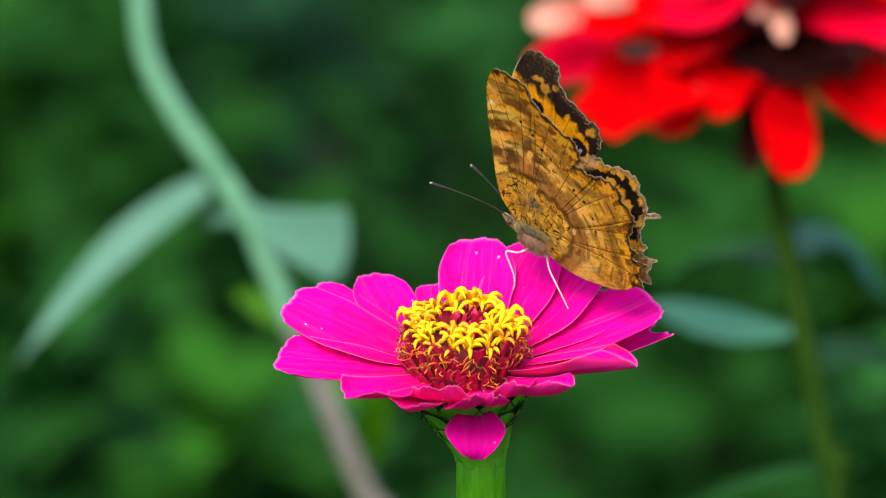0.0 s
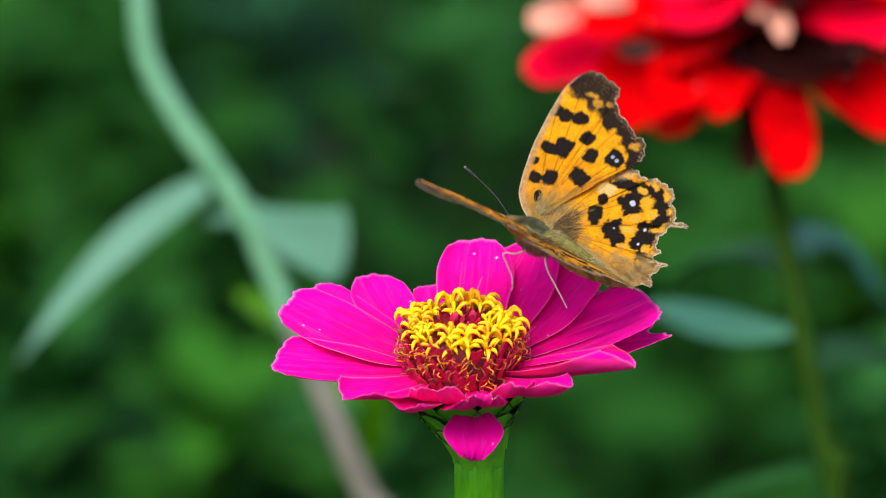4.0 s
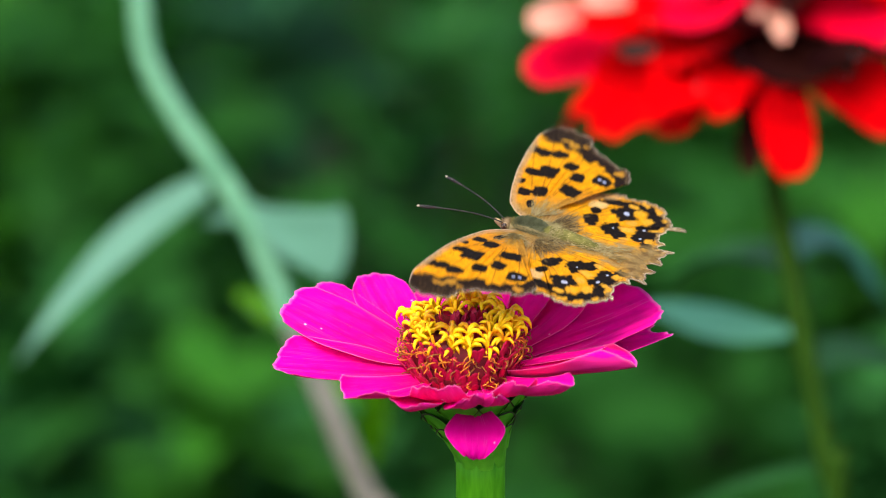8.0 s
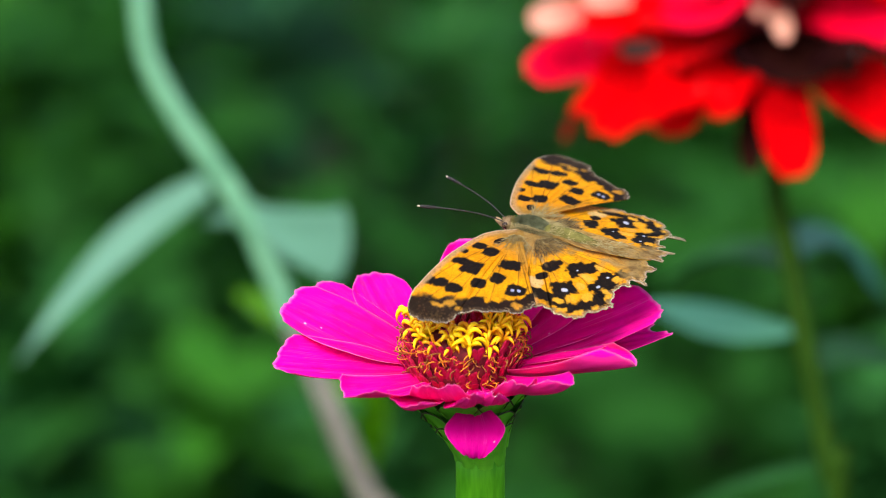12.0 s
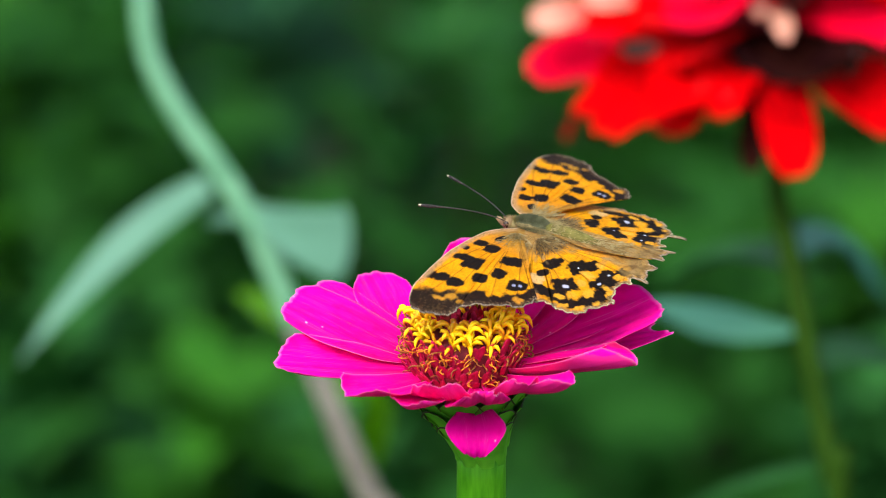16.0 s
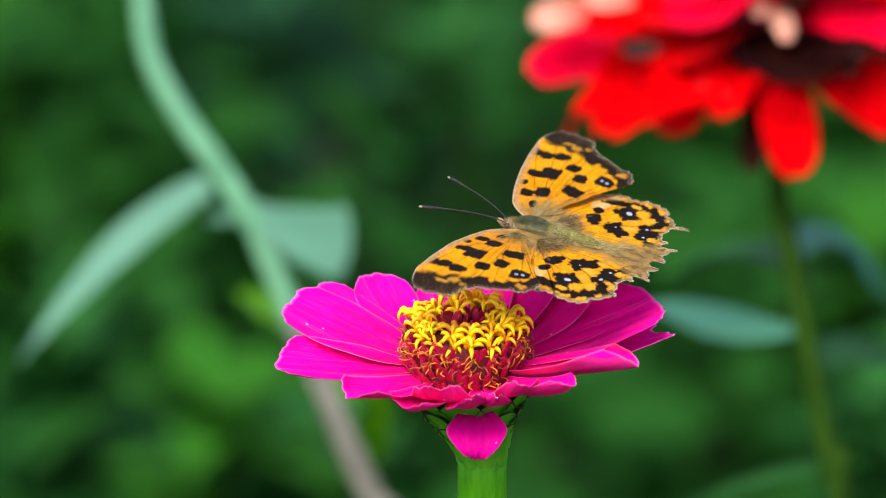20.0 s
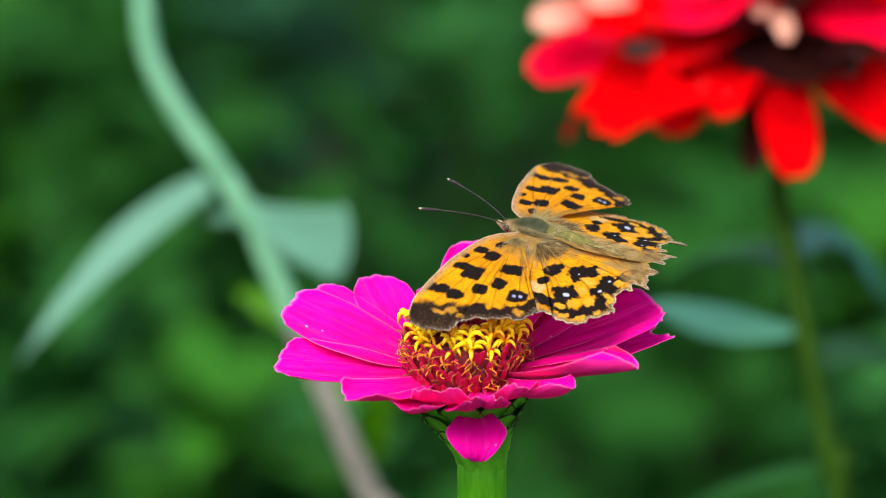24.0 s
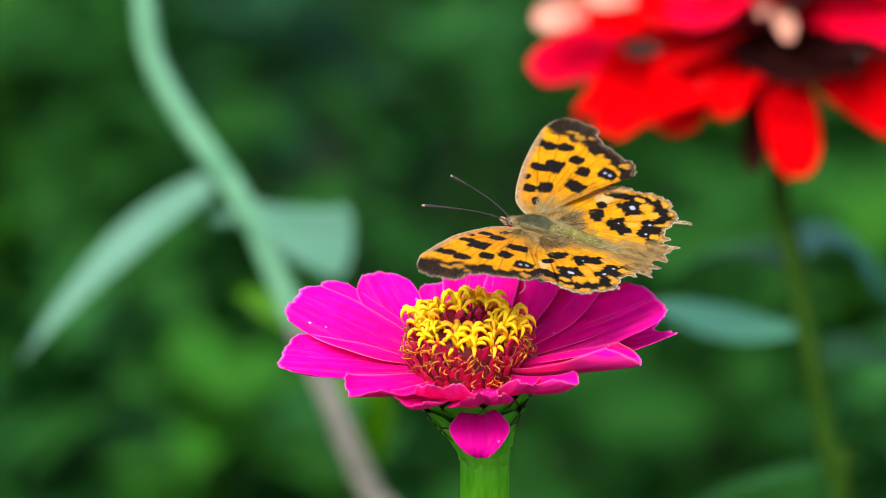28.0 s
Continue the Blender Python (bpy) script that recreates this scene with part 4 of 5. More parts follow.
    for s in (1, -1):
        h = wing("hindwing", WORN if s > 0 else HIND, (-4, 20), hind_upper, 8, HIND_VEINS, s, b, 1.5, 6, 5, 26)
        rr = random.Random(60)
        strands = []
        for k in range(520):
            q = rr.random()
            p = Vector((-8 - 165 * q, -s * (4 + 6 * math.sin(math.pi * 0.1)), (1 - rr.random() ** 0.7) * 36 * (1 - 0.35 * q) + 2))
            strands.append((p, Vector((-1.0, -s * 0.25, 0.10 + 0.004 * p.z))))
        for mat, half in ((TAN_FUR, strands[::2]), (UMBER_FUR, strands[1::2])):
            part("fur", hairs("fur", half, 7, mat, 61, (-0.4, 0, 0.1)), h)
        fo = wing("forewing", FORE, (30, 20), fore_upper, 6, FORE_VEINS, s, b, 1.1, 9, 8, 20)
        for ob, hub, n, mats in ((fo, (30, 14), 420, (UMBER_FUR, TAN_FUR)), (h, (-4, 14), 520, (UMBER_FUR, DARK_FUR))):
            strands = []
            for k in range(n):
                ang, q = radians(rr.uniform(60, 135) if ob is fo else rr.uniform(95, 178)), 8 + 46 * rr.random() ** 1.3
                d = Vector((math.cos(ang), 0, math.sin(ang)))
                strands.append((Vector((hub[0], -s * 4.0, hub[1])) + d * q, d + Vector((0, -s * 0.16, 0))))
            for mat, half in zip(mats, (strands[::2], strands[1::2])):
                part("fur", hairs("fur", half, 15, mat, 62, (0, 0, 0)), ob)
        wings += [(fo, s, False), (h, s, True)]
    return b, wings


BUTTERFLY, WINGS = butterfly()


# ---- plants behind ----
def leaf_on(plant, joint, pts, half, mat, seed, hint=(0, 0, 1), label="", **how):
    """A long leaf through those places, as a part of its plant."""
    o = plant.matrix_basis.translation
    shape = dict(base=0.35, peak=0.4, tip=0.06, lobes=1, notch=0.0, cup=0.2, thick=6, blunt=0.05, nu=28, nv=11)
    shape.update(how)
    me = blade("leaf", [(p - o) / G for p in (joint, *pts)], half, [mat, mat], hint=hint, seed=seed, **shape)
    return part("leaf", me, plant, Matrix.Translation(o), label)


TOWARD = tuple(EYE.normalized() - Vector((0, 0, 0.2)))


def pale_plant():
    dz = 4300
    foot = spot(-66, -590, dz)
    root = Matrix.Translation((foot.x, foot.y, 0))
    p = thing("tall_plant", root, "tall pale green stem with long drooping leaves, greyish dry below", "plant")
    o = root.translation
    up = [spot(-556, 700, dz), spot(-546, 560, dz), spot(-537, 441, dz), spot(-521, 335, dz), spot(-471, 238, dz), spot(-404, 143, dz), spot(-345, 50, dz), spot(-300, -50, dz), spot(-262, -140, dz)]
    low = [spot(-262, -140, dz), spot(-215, -245, dz), spot(-166, -365, dz), spot(-126, -450, dz), spot(-90, -530, dz), Vector((foot.x, foot.y, foot.z * 0.9)), Vector((foot.x, foot.y, foot.z * 0.5)), Vector((foot.x, foot.y, -0.01))]
    part("stem", tube("stem", [q - o for q in smooth_line(up, 6)], [28 * G, 31 * G], PALE_STEM, 14), p, root, "pale green curving stem")
    part("lower_stem", tube("lower_stem", [q - o for q in smooth_line(low, 6)], [32 * G, 36 * G], DRY_STEM, 14), p, root, "greyish dry lower stem")
    leaf_on(p, spot(-416, 112, dz), [spot(-520, 62, dz), spot(-630, -40, dz - 50), spot(-754, -206, dz - 100)], 49, PALE_LEAF, 3, TOWARD, "long pale blue-green leaf", base=0.7, peak=0.35, tip=0.12)
    leaf_on(p, spot(-348, 78, dz), [spot(-278, 14, dz - 60), spot(-166, 4, dz - 200)], 111, PALE_LEAF, 4, (0, -0.95, 0.31), "broad pale blue-green leaf bent down", base=0.10, peak=1.5, tip=1.0, blunt=0.07, cup=0.08)
    leaf_on(p, spot(-350, 50, dz), [spot(-390, 60, dz + 40), spot(-430, 42, dz + 60)], 20, PALE_LEAF, 5, TOWARD)
    leaf_on(p, spot(-262, -150, dz), [spot(-310, -95, dz + 300), spot(-372, -80, dz + 500)], 44, LIT_LIME_LEAF, 6, TOWARD, "yellow-green leaf with a lit look put into its colour")
    leaf_on(p, spot(-200, -270, dz), [spot(-150, -210, dz + 200), spot(-120, -280, dz + 300), spot(-125, -400, dz + 400)], 70, LIT_LIME_LEAF, 7, TOWARD, "yellow-green leaf with a lit look put into its colour")
    return p


PALE_PLANT = pale_plant()


def red_zinnia():
    dz = 3300
    k = 1 + dz / FAR
    c = spot(1345 - 784, 441 - 60, dz)
    head = Matrix.Translation(c) @ pose(0, 0, 0, -TILT, 0, 0)
    low = spot(1480 - 784, 441 - 900, dz)
    root = Matrix.Translation((low.x, low.y, 0))
    z = thing("red_zinnia", root, "large red double zinnia with drooping and faded petals", "flower", "zinnias")

    def petal(x, y, up, half, seed, low=-30, mats=None, start=70, label="", **how):
        a = math.atan2(y, x)
        b = Vector((start * math.cos(a), start * math.sin(a), how.pop("from_z", 0)))
        t = Vector((x, y, up)) * k
        mid = b.lerp(t, 0.5) + Vector((0, 0, -low)) * k
        how.setdefault("notch", 0.03)
        me = blade("petal", [b, mid, t], half * k, mats or [RED, RED_BACK], seed=seed, thick=4, **how)
        return part("petal", me, z, head, label)

    # drooping outer petals
    facing = (0, -1, 0.7)
    petal(-420, -70, -76, 58, 1, -34, [ROSE, RED_BACK], hint=facing)
    petal(-336, -195, -206, 96, 2, -40, hint=facing, tip=0.8, notch=0.17, blunt=0.22, ripple=0.05)
    petal(-184, -170, -190, 50, 3, -40, hint=facing)
    petal(-100, -265, -182, 62, 4, -50, hint=facing, tip=0.7, notch=0.18, blunt=0.22, ripple=0.06)
    petal(-214, -250, -180, 62, 53, -50, hint=facing, tip=0.8, notch=0.16)
    petal(40, -250, -268, 50, 5, -50, tip=0.9)
    petal(246, -225, -206, 76, 6, -45, hint=facing, tip=0.7, notch=0.10, blunt=0.2)
    petal(390, -90, -95, 95, 7, -30)
    petal(430, 60, -20, 90, 8, -20)
    petal(300, 250, 0, 90, 9, -20)
    petal(120, 330, 10, 90, 10, -20)
    petal(-110, 330, 10, 90, 11, -20)
    petal(-280, 240, 0, 90, 12, -20)
    petal(-360, 90, -10, 80, 13, -20)
    petal(-352, -120, -196, 8, 34, -10, [DULL_RED, DULL_RED], from_z=-205, start=482, hint=facing, label="thin dangling dull red petal")
    petal(-170, -200, -70, 90, 36, -40)
    # three near-black petals: withered, and put in for shade under the upper tier
    petal(140, -215, -84, 46, 38, -40, [WITHERED_SHADE, WITHERED_SHADE], label="withered dark petal that also stands for the shade between the tiers")
    petal(60, -215, -92, 64, 39, -50, [WITHERED_SHADE, WITHERED_SHADE], label="withered dark petal that also stands for the shade between the tiers")
    petal(-30, -190, -78, 44, 40, -50, [WITHERED_SHADE, WITHERED_SHADE], label="withered dark petal that also stands for the shade between the tiers")
    petal(-30, -180, -255, 26, 14, -20, [WITHERED_SHADE, WITHERED_SHADE], label="withered dark petal that also stands for the shade between the tiers hanging down")
    # second tier, some faded
    petal(-412, -150, 6, 34, 15, -8, [FADED, FADED], from_z=50, start=430, hint=facing, label="faded pinkish petal")
    petal(-322, -190, 44, 30, 16, -4, [FADED, FADED], from_z=85, start=310, hint=facing, label="faded whitish petal")
    petal(-322, -215, -2, 44, 17, -30, from_z=50, hint=facing)
    petal(-225, -215, 6, 60, 30, -40, from_z=70, hint=facing)
    petal(-128, -260, -6, 92, 18, -60, [ROSE, RED_BACK], from_z=90, roll=6)
    petal(-150, -190, 44, 90, 43, -40, [ROSE, RED_BACK], from_z=120)
    petal(-40, -200, 30, 66, 44, -40, from_z=110)
    petal(205, -240, -32, 50, 19, -50, [ROSE, RED_BACK], from_z=40, hint=facing)
    petal(280, -140, -10, 70, 31, -34, from_z=50)
    # near-black petal stands for the shaded hollow among the upper petals
    petal(44, -240, 40, 36, 20, -40, [WITHERED_SHADE, WITHERED_SHADE], from_z=110)
    petal(260, -120, 40, 80, 21, -40, from_z=100, hint=facing)
    petal(190, -230, 56, 70, 22, -40, from_z=120)
    petal(300, 120, 60, 90, 23, 0, from_z=60)
    petal(-200, 190, 70, 90, 24, 0, from_z=60)
    petal(40, 240, 80, 90, 25, 0, from_z=60)
    petal(-210, -60, 110, 70, 26, 0, from_z=80)
    petal(180, 40, 120, 70, 27, 0, from_z=80)
    petal(-24, -262, 14, 15, 45, -20, [FADED, FADED], from_z=110, label="narrow faded petal")
    petal(24, -262, -30, 20, 28, -60, [FADED, FADED], from_z=60, label="curled faded petal")
    me = blade("petal", [Vector(q) * k for q in ((-62, -262, -40), (30, -285, -128), (165, -262, -44))], 17 * k, [WITHERED_SHADE, WITHERED_SHADE], hint=(0, -1, 0.1), base=0.3, peak=0.5, tip=0.2, notch=0.04, cup=0.4, seed=46)
    part("petal", me, z, head, "curled withered dark brown petal")
    me = blade("petal", [Vector(q) * k for q in ((60, -270, -74), (128, -290, -10), (215, -270, -60))], 20 * k, [WITHERED_SHADE, WITHERED_SHADE], hint=(0, -1, 0.1), base=0.4, peak=0.5, tip=0.3, notch=0.04, cup=0.4, seed=47)
    part("petal", me, z, head, "curled withered dark brown petal")
    # small grey-brown blade added in the gap between the red petals
    me = blade("petal", [Vector(q) * k for q in ((-262, -285, -40), (-228, -290, -43), (-192, -285, -38))], 17 * k, [GREY_BROWN, GREY_BROWN], hint=(0, -1, 0.3), base=0.5, peak=0.5, tip=0.5, notch=0.04, cup=0.2, seed=48)
    part("petal", me, z, head, "grey-brown blade in the gap between the red petals")
    part("disc", blob("disc", (120 * G, 120 * G, 90 * G), MAROON, 12, 20, 0.1), z, head @ Matrix.Translation((0, 0, 50 * G)), "dark maroon centre")
    o = root.translation
    line = smooth_line([c, spot(1368 - 784, 441 - 250, dz), spot(1372 - 784, 441 - 350, dz), spot(1400 - 784, 441 - 480, dz), spot(1425 - 784, 441 - 620, dz), spot(1470 - 784, 441 - 850, dz),
                        low * 1.0, Vector((low.x, low.y, 0.5)), Vector((root.translation.x, root.translation.y, -0.01))], 6)
    part("stem", tube("stem", [q - o for q in line], [26 * G, 28 * G], DARK_STEM, 14), z, root)
    leaf_on(z, spot(626, -150, dz), [spot(520, -165, dz + 300), spot(430, -100, dz + 500), spot(340, -105, dz + 700)], 58, SEA_LEAF, 31, TOWARD)
    leaf_on(z, spot(612, -20, dz), [spot(660, 60, dz + 300), spot(720, 10, dz + 600), spot(790, -110, dz + 700)], 60, SEA_LEAF, 32, TOWARD)
    leaf_on(z, spot(675, -385, dz), [spot(620, -395, dz + 200), spot(520, -415, dz + 400), spot(395, -475, dz + 700)], 28, GREEN_LEAF, 33, TOWARD, base=0.1)
    leaf_on(z, spot(618, -40, dz), [spot(540, 20, dz + 900), spot(440, -20, dz + 1300), spot(360, -90, dz + 1500)], 100, GREEN_LEAF, 34, TOWARD)
    leaf_on(z, spot(650, -220, dz), [spot(700, -160, dz + 300), spot(770, -180, dz + 500), spot(860, -230, dz + 700)], 60, GREEN_LEAF, 35, TOWARD)
    return z


RED_ZINNIA = red_zinnia()


# ---- the leafy bed behind ----
def bed():
    """A bank of small leaves that rises away from the eye: many small folded blades in clumps."""
    r = random.Random(11)
    leaf = [Vector(p) for p in ((0, 0, 0), (0.32, 0.26, 0.10), (0.32, 0, 0.03), (0.32, -0.26, 0.10), (0.72, 0.18, 0.05), (0.72, 0, -0.02), (0.72, -0.18, 0.05), (1, 0, -0.14))]
    tri = [(0, 2, 1), (0, 3, 2), (1, 2, 5, 4), (2, 3, 6, 5), (4, 5, 7), (5, 6, 7)]
    for n in range(9):
        verts, faces = [], []
        x0, y0 = (n % 3 - 1) * 0.75, 1.0 + (n // 3) * 0.8
        for clump in range(60):
            a, q = r.uniform(0, 6.28), math.sqrt(r.random()) * r.uniform(0.50, 0.66)
            cx, cy = x0 + q * math.cos(a), y0 + q * math.sin(a)
            top = 0.20 + 0.26 * max(0, cy - 0.5) + 0.14 * noise.noise(Vector((cx * 3, cy * 3, 1)))
            rad = r.uniform(0.06, 0.15)
            for i in range(80):
                d = Vector((r.gauss(0, 1), r.gauss(0, 1), r.gauss(0, 0.9))).normalized() * rad * r.uniform(0.5, 1.0) ** 0.5
                h = top * (1 - r.random() ** 2.0 * 0.98) if i % 3 else top * r.random()
                p = Vector((cx, cy, max(0.03, h))) + d
                p.z = max(0.02, p.z)
                s = r.uniform(0.025, 0.06)
                m = Matrix.Translation(p) @ Euler((r.uniform(-0.5, 0.5), r.uniform(-0.3, 0.7), r.uniform(0, 6.28))).to_matrix().to_4x4() @ Matrix.Scale(s, 4)
                k = len(verts)
                verts += [m @ q for q in leaf]
                faces += [tuple(i2 + k for i2 in f) for f in tri]
        tagged(new("foliage", mesh_of("foliage", verts, faces, [BED_LEAF])), "dense dark green leaves of the bed behind the flowers", "foliage", kind="stuff")


bed()


def shrub(right, up, away, size, mat, seed, label):
    """A leafy shoot: a thin stem from the ground with a clump of leaves at its top."""
    c = spot(right, up, away)
    r = random.Random(seed)
    root = Matrix.Translation((c.x, c.y, 0))
    p = thing("leafy_shoot", root, label, "plant", "leafy shoots")
    part("stem", tube("stem", smooth_line([Vector((0, 0, -0.01)), Vector((0.01, 0, c.z * 0.5)), Vector((0, 0, c.z))], 6), [0.003, 0.0015], DARK_STEM, 8), p)
    for k in range(28):
        a, e = r.uniform(0, 6.28), r.uniform(-0.5, 0.9)
        d = Vector((math.cos(a) * math.cos(e), math.sin(a) * math.cos(e), math.sin(e)))
        b = Vector((0, 0, c.z + r.uniform(-0.6, 0.3) * size))
        q = size * r.uniform(0.7, 1.25)
        pts = [b, b + d * q * 0.55 + Vector((0, 0, 0.2 * q)), b + d * q]
        me = blade("leaf", [v / G for v in pts], q / G * r.uniform(0.2, 0.3), [mat, mat], base=0.3, peak=0.42, tip=0.06, lobes=1, notch=0, thick=5, nu=10, nv=5, seed=k)
        part("leaf", me, p)
    return p


shrub(-390, -340, 12000, 0.048, FRESH_LEAF, 1, "bright green leafy shoot among the bed's leaves")
shrub(-470, -430, 13000, 0.050, GREEN_LEAF, 2, "mid-green leafy shoot among the bed's leaves")
shrub(-700, -290, 13000, 0.050, GREEN_LEAF, 3, "mid-green leafy shoot among the bed's leaves")
shrub(-770, 270, 17000, 0.044, FRESH_LEAF, 11, "bright green leafy shoot among the bed's leaves")
shrub(-716, 50, 16000, 0.044, FRESH_LEAF, 5, "bright green leafy shoot among the bed's leaves")
shrub(740, -60, 14000, 0.045, FRESH_LEAF, 7, "bright green leafy shoot among the bed's leaves")
shrub(-300, 330, 16000, 0.055, DARK_LEAF, 9, "dark green leafy shoot among the bed's leaves")
shrub(-600, -150, 15000, 0.040, GREEN_LEAF, 10, "mid-green leafy shoot among the bed's leaves")
shrub(30, 330, 15000, 0.036, GREEN_LEAF, 14, "mid-green leafy shoot among the bed's leaves")
shrub(750, -330, 13000, 0.045, GREEN_LEAF, 16, "mid-green leafy shoot among the bed's leaves")
shrub(-290, -430, 12500, 0.050, GREEN_LEAF, 17, "mid-green leafy shoot among the bed's leaves")
shrub(-180, -450, 13500, 0.042, GREEN_LEAF, 18, "mid-green leafy shoot among the bed's leaves")
shrub(-60, 130, 15500, 0.032, GREEN_LEAF, 19, "mid-green leafy shoot among the bed's leaves")


# ---- motion ----
def motions():
    # sway in units to the right and up
    pink = [(0, 3.6, 0), (0.5, 4.3, 0), (1, 1.5, -0.5), (1.5, 1, -0.8), (2, 0, 0), (2.5, -0.3, -1.6), (3.5, 0, -1.6), (5.5, -0.3, -1.6), (6, 2.8, -1.6), (6.5, 2.8, -1.6), (7, -1.8, -2.3),
            (7.5, 0.5, -0.8), (8, 2.8, 0), (8.5, 2.8, 0), (9, -0.3, 0), (9.5, 1.8, 0), (10.5, 1.3, 0.8), (11, 1, 0.8), (12, 2.5, 1.3), (12.5, -0.5, 1.3), (14.5, 2.5, 2.8)]
    pink += [(15, 5.4, 3.3), (15.5, 7.4, 3.6), (16, 4.3, 2.8), (17, 4.8, 2.1), (18, 5.1, 1.6), (19, 5.9, 1.6), (20, 5.9, 0), (21, 5.9, -2.3), (21.5, 6.4, -2.8), (23.5, 4.9, -3.6), (24, 5.1, -3.3),
             (24.5, 4.3, -3.1), (25, -1.8, -4.9), (25.5, 2, -2.8), (26, 3.6, -2.6), (26.5, 4.9, -0.8), (27, 4.3, -1.3), (27.5, 8.7, 1), (28, 10.7, 2.1)]
    red = [(0, 2, 0.5), (1.5, -1, 0), (3, 1.5, 0.8), (6, -2.6, -0.5), (8, 0, 0), (11, 2.3, 1.5), (15, 5.4, 2.3), (19, 5.4, 2.6), (21.5, 9.5, 2.3), (25, 6.4, 1.5), (27, 11, 3.5), (28, 10.7, 2.5)]
    tall = [(0, 0, 1), (1.5, -3, 0), (3, 0, 1), (6, -4.8, 0.5), (8, -1.5, 1.5), (12, 0.5, 1.6), (15, 4.6, 1.6), (19, 4, 3.5), (21.5, 6, 6), (25, 3.5, 4.6), (27, 8, 6), (28, 7.6, 5)]

    def sway(root, height, right, up, k):
        x, y = right * k * G, up * k * G / math.sin(radians(TILT))
        return root @ pose(0, 0, 0, math.degrees(-y / height), math.degrees(x / height), 0)

    walk(ZINNIA, [(t, sway(ROOT, 0.785, x, y, 1.0)) for t, x, y in pink])
    fix = RED_ZINNIA.matrix_basis.copy()
    walk(RED_ZINNIA, [(t, sway(fix, 0.80, x, y, 1.25)) for t, x, y in red])
    fix2 = PALE_PLANT.matrix_basis.copy()
    walk(PALE_PLANT, [(t, sway(fix2, 0.78, x, y, 1.32)) for t, x, y in tall])

    # the butterfly rides on the flower and shifts its stance once
    rows = []
    for t, x, y in pink:
        rest = EARLY if t <= 3.5 else SETTLED.lerp(LATER, min(1.0, max(0.0, (t - 5.5) / 4.0)))
        rows.append((t, sway(ROOT, 0.785, x, y, 1.0) @ ROOT.inverted() @ rest))
    walk(BUTTERFLY, rows)

    # how far the right and the left wings are opened, in degrees from shut
    opening = [(0, -0.5, 15), (0.1, 0.3, 15.9), (0.2, 3.1, 18.8), (0.3, 7.8, 23.7), (0.4, 15.6, 31.7), (0.5, 27.4, 43.6), (0.6, 42.2, 58.4), (0.7, 55.9, 72.3), (0.8, 69.6, 86.1), (0.9, 84.3, 101), (1, 92, 108.8),
               (1.1, 90.6, 107.2), (1.2, 85.5, 102.3), (1.3, 79.4, 96.4), (1.4, 72.3, 89.4), (1.5, 66.2, 83.5), (1.6, 55, 72.4), (1.7, 41.8, 59.3), (1.8, 24.7, 42.3), (1.9, 7.5, 25.2), (2, -0.6, 17.1), (2.1, -2.8, 15),
               (2.3, -3.1, 14.9), (2.4, -0.3, 17.8), (2.6, 5.4, 23.7), (2.8, 24.1, 42.5), (3, 33.8, 52.4), (3.1, 32.9, 51.2), (3.2, 27.1, 45), (3.3, 21.2, 38.8), (3.5, 20.5, 37.5), (3.8, 32.1, 46.7), (4.2, 68.8, 80.2)]
    opening += [(4.6, 91.6, 99.8), (5, 88.4, 93.4), (5.3, 68.9, 71.5), (5.5, 48.3, 49.3), (5.6, 31.4, 32.4), (5.7, 20, 16), (5.8, 18, 14), (5.9, 20, 15), (6, 23.5, 18), (6.1, 31.5, 32.7), (6.2, 41.3, 42.6),
               (6.3, 54.2, 55.5), (6.4, 64.1, 65.4), (6.5, 76.9, 78.3), (6.6, 88.2, 89.7), (6.7, 90.5, 92), (6.8, 87.8, 89.3), (6.9, 80.1, 81.6), (7, 72.1, 74.6), (7.1, 62.1, 64.9), (7.2, 55.1, 58.3), (7.3, 46.2, 49.7),
               (7.4, 42.3, 46.1), (7.5, 45, 48.6), (7.6, 48.9, 52.3), (7.7, 55.7, 59), (7.8, 63.5, 66.7), (7.9, 73.4, 76.3), (8, 85.2, 88), (8.2, 98.7, 101.3), (8.4, 91.3, 93.5), (8.6, 78.3, 81.5), (8.8, 70.9, 73.9)]
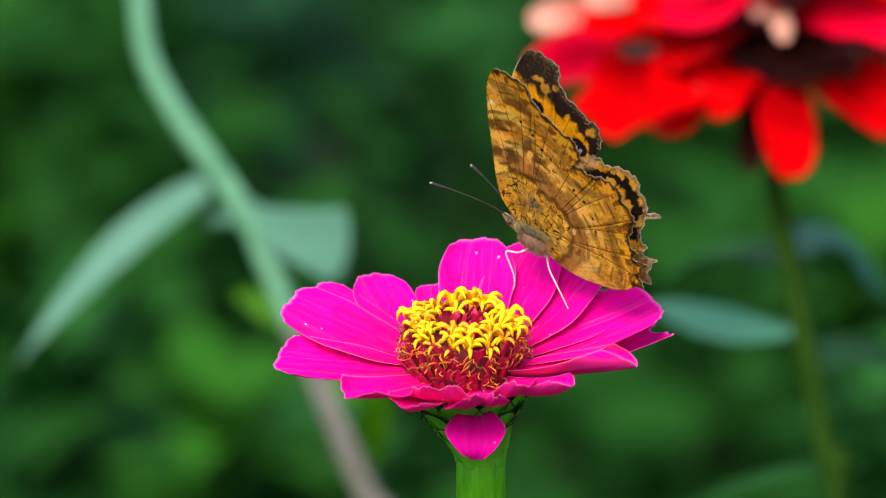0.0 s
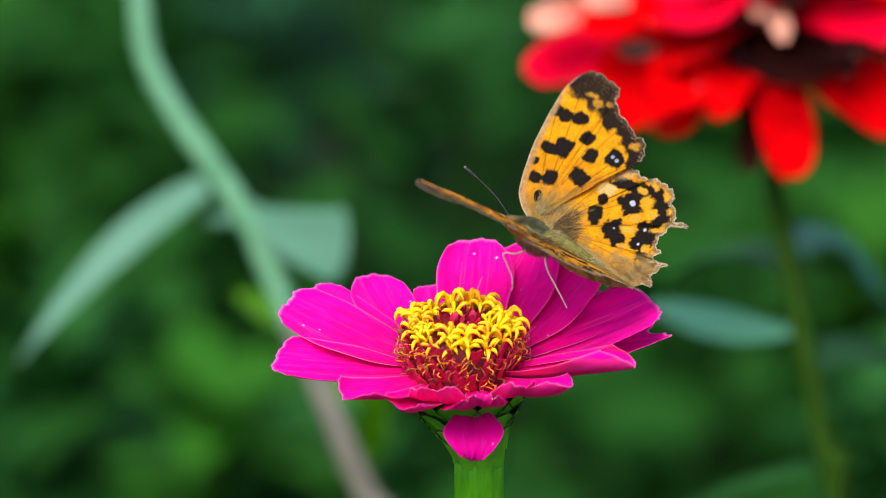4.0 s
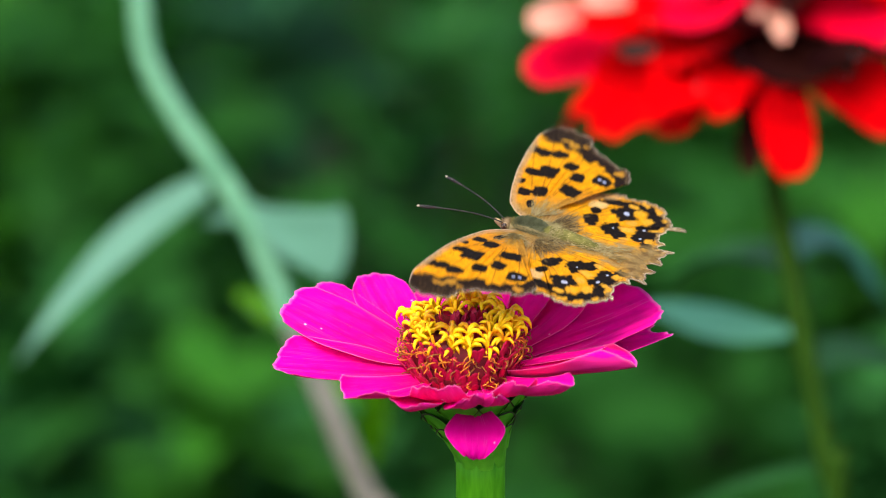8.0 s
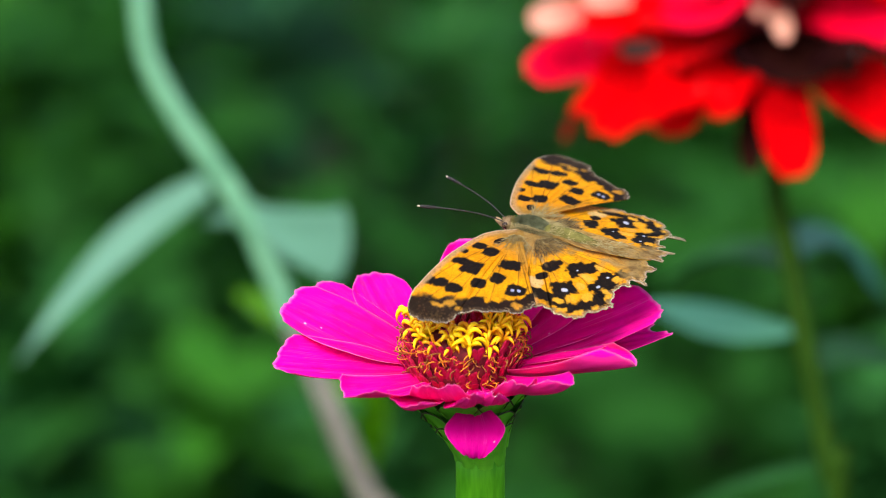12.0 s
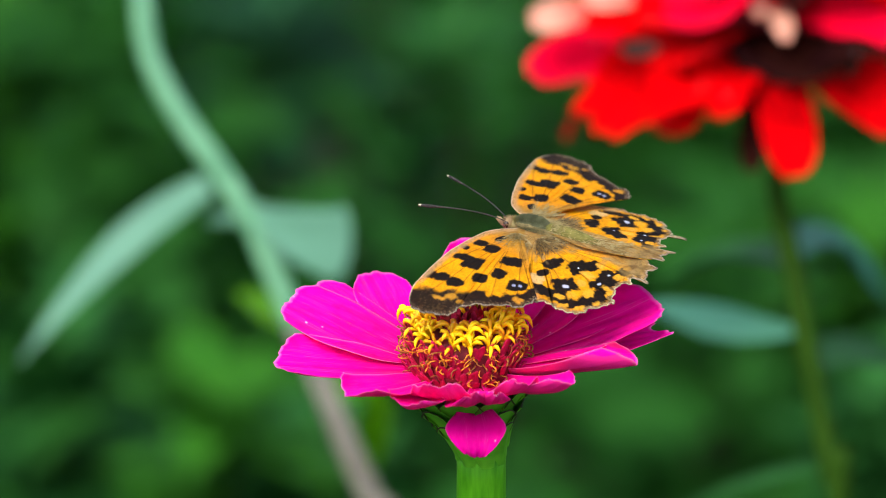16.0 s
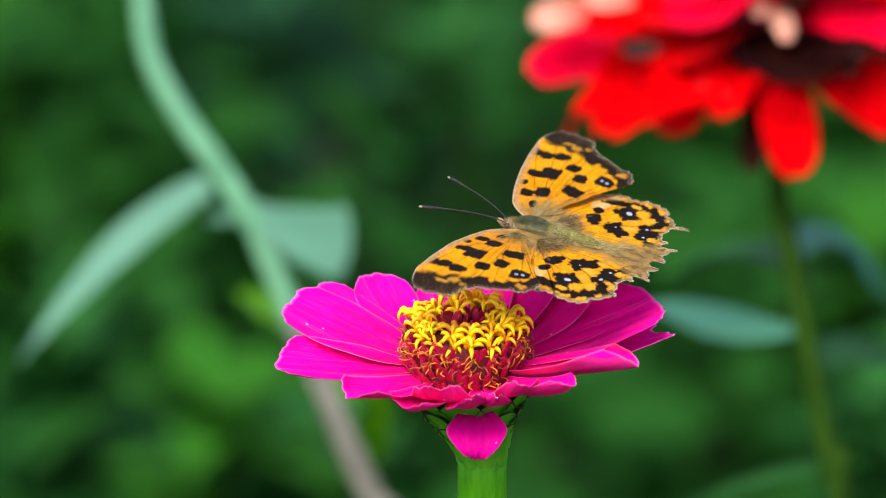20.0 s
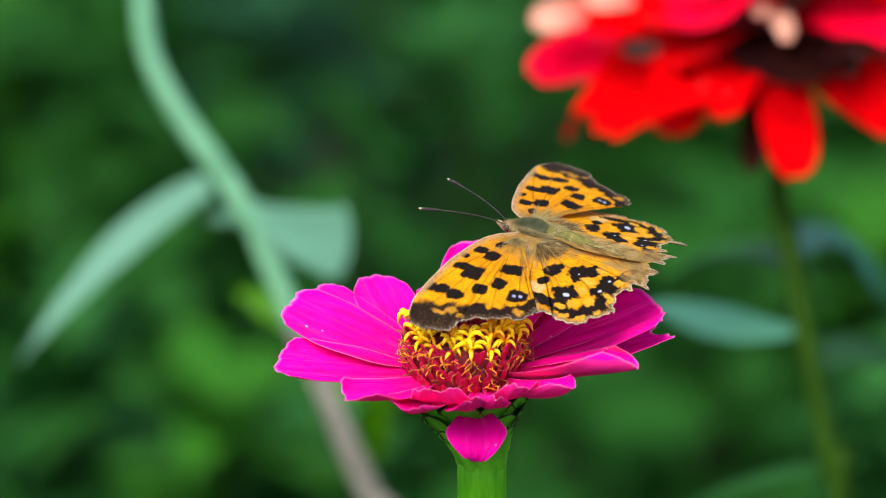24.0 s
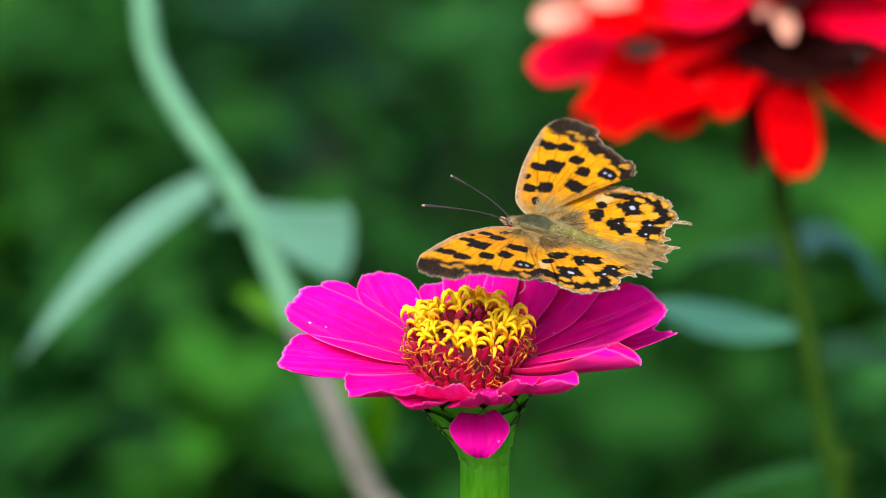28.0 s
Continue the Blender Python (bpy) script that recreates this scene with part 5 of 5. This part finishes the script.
    opening += [(9, 85.4, 86.3), (9.2, 99.9, 101), (9.3, 100.2, 101.3), (9.4, 95.5, 96.7), (9.6, 89.6, 90.8), (9.8, 79.4, 80.3), (10, 82.2, 82.9), (10.2, 97.2, 98.4), (10.4, 100.1, 101.8), (10.6, 95.7, 97.4), (10.8, 87.9, 89),
               (11, 89.1, 89.6), (11.2, 96.4, 97.2), (11.4, 99.7, 100.7), (11.6, 96.2, 97.4), (11.8, 90.8, 92.2), (12.1, 98.2, 99.8), (12.4, 94.5, 96), (13, 92.9, 92.6), (13.6, 99.4, 99.5), (14.1, 95.1, 95.4), (14.5, 100.8, 101.4),
               (14.9, 99.1, 97.8), (15.1, 95.7, 94.3), (15.4, 101.6, 101.5), (15.7, 100.3, 99.9), (15.9, 95, 94), (16.2, 100.6, 99.9), (16.5, 101.2, 101.4), (16.8, 96.4, 96.1), (17.1, 102.2, 101.5), (17.4, 102.2, 101.4), (17.7, 97.2, 96.6)]
    opening += [(18, 102.4, 102.1), (18.2, 102.8, 102), (18.6, 97.3, 96.1), (19, 102.6, 102.8), (19.4, 100, 99.3), (19.8, 97.6, 96.1), (20, 86.9, 87), (20.2, 80.2, 80.6), (20.4, 90.5, 91.1), (20.6, 99.5, 100.2), (20.8, 92.3, 92.7),
               (21, 83, 83.2), (21.2, 88.9, 90.3), (21.4, 93.9, 96.3), (21.8, 99.8, 100.8), (22.3, 93.5, 94.5), (22.8, 100.3, 101.3), (23.2, 90.9, 91.9), (23.5, 89.3, 90.3), (23.7, 98.6, 99.6), (23.9, 100.8, 101.9), (24.1, 95.8, 96.3),
               (24.5, 95.2, 93.1), (24.8, 95.1, 91.6), (25, 97.3, 93), (25.1, 94.8, 91.1), (25.3, 96.8, 94.3), (25.5, 97.8, 96.5), (25.7, 87.2, 86.9), (25.9, 93.6, 94.2), (26.1, 100.2, 100.6), (26.2, 102.1, 101.9), (26.3, 100, 99.2)]
    opening += [(26.4, 94.8, 93.5), (26.5, 86.7, 84.7), (26.6, 72, 71), (26.7, 54, 53), (26.8, 45, 44), (26.9, 41, 40), (27, 44.5, 43), (27.1, 55, 54), (27.2, 68, 67), (27.3, 82, 81), (27.4, 94.9, 93.5),
               (27.5, 97.2, 95.9), (27.7, 93, 92), (28, 82, 82)]
    for ob, side, hind in WINGS:
        rows = []
        for t, right, left in opening:
            q = left if side > 0 else right
            wide = min(1.0, max(0.0, (q - 10) / 60))
            back = -7.8 + 5.3 * (1 - wide)
            if hind:                              # the hindwing drops a little below the forewing and swings back as they open
                back = -11.3 - (2.3 if side > 0 else 4.2) * wide
                q += 4.5 * wide - 1.5 * (1 - wide)
            rows.append((t, Matrix.Translation((0, side * HINGE * G, 0)) @ pose(0, 0, 0, -side * q, 0, 0) @ pose(0, 0, 0, 0, back, 0)))
        walk(ob, rows)


motions()
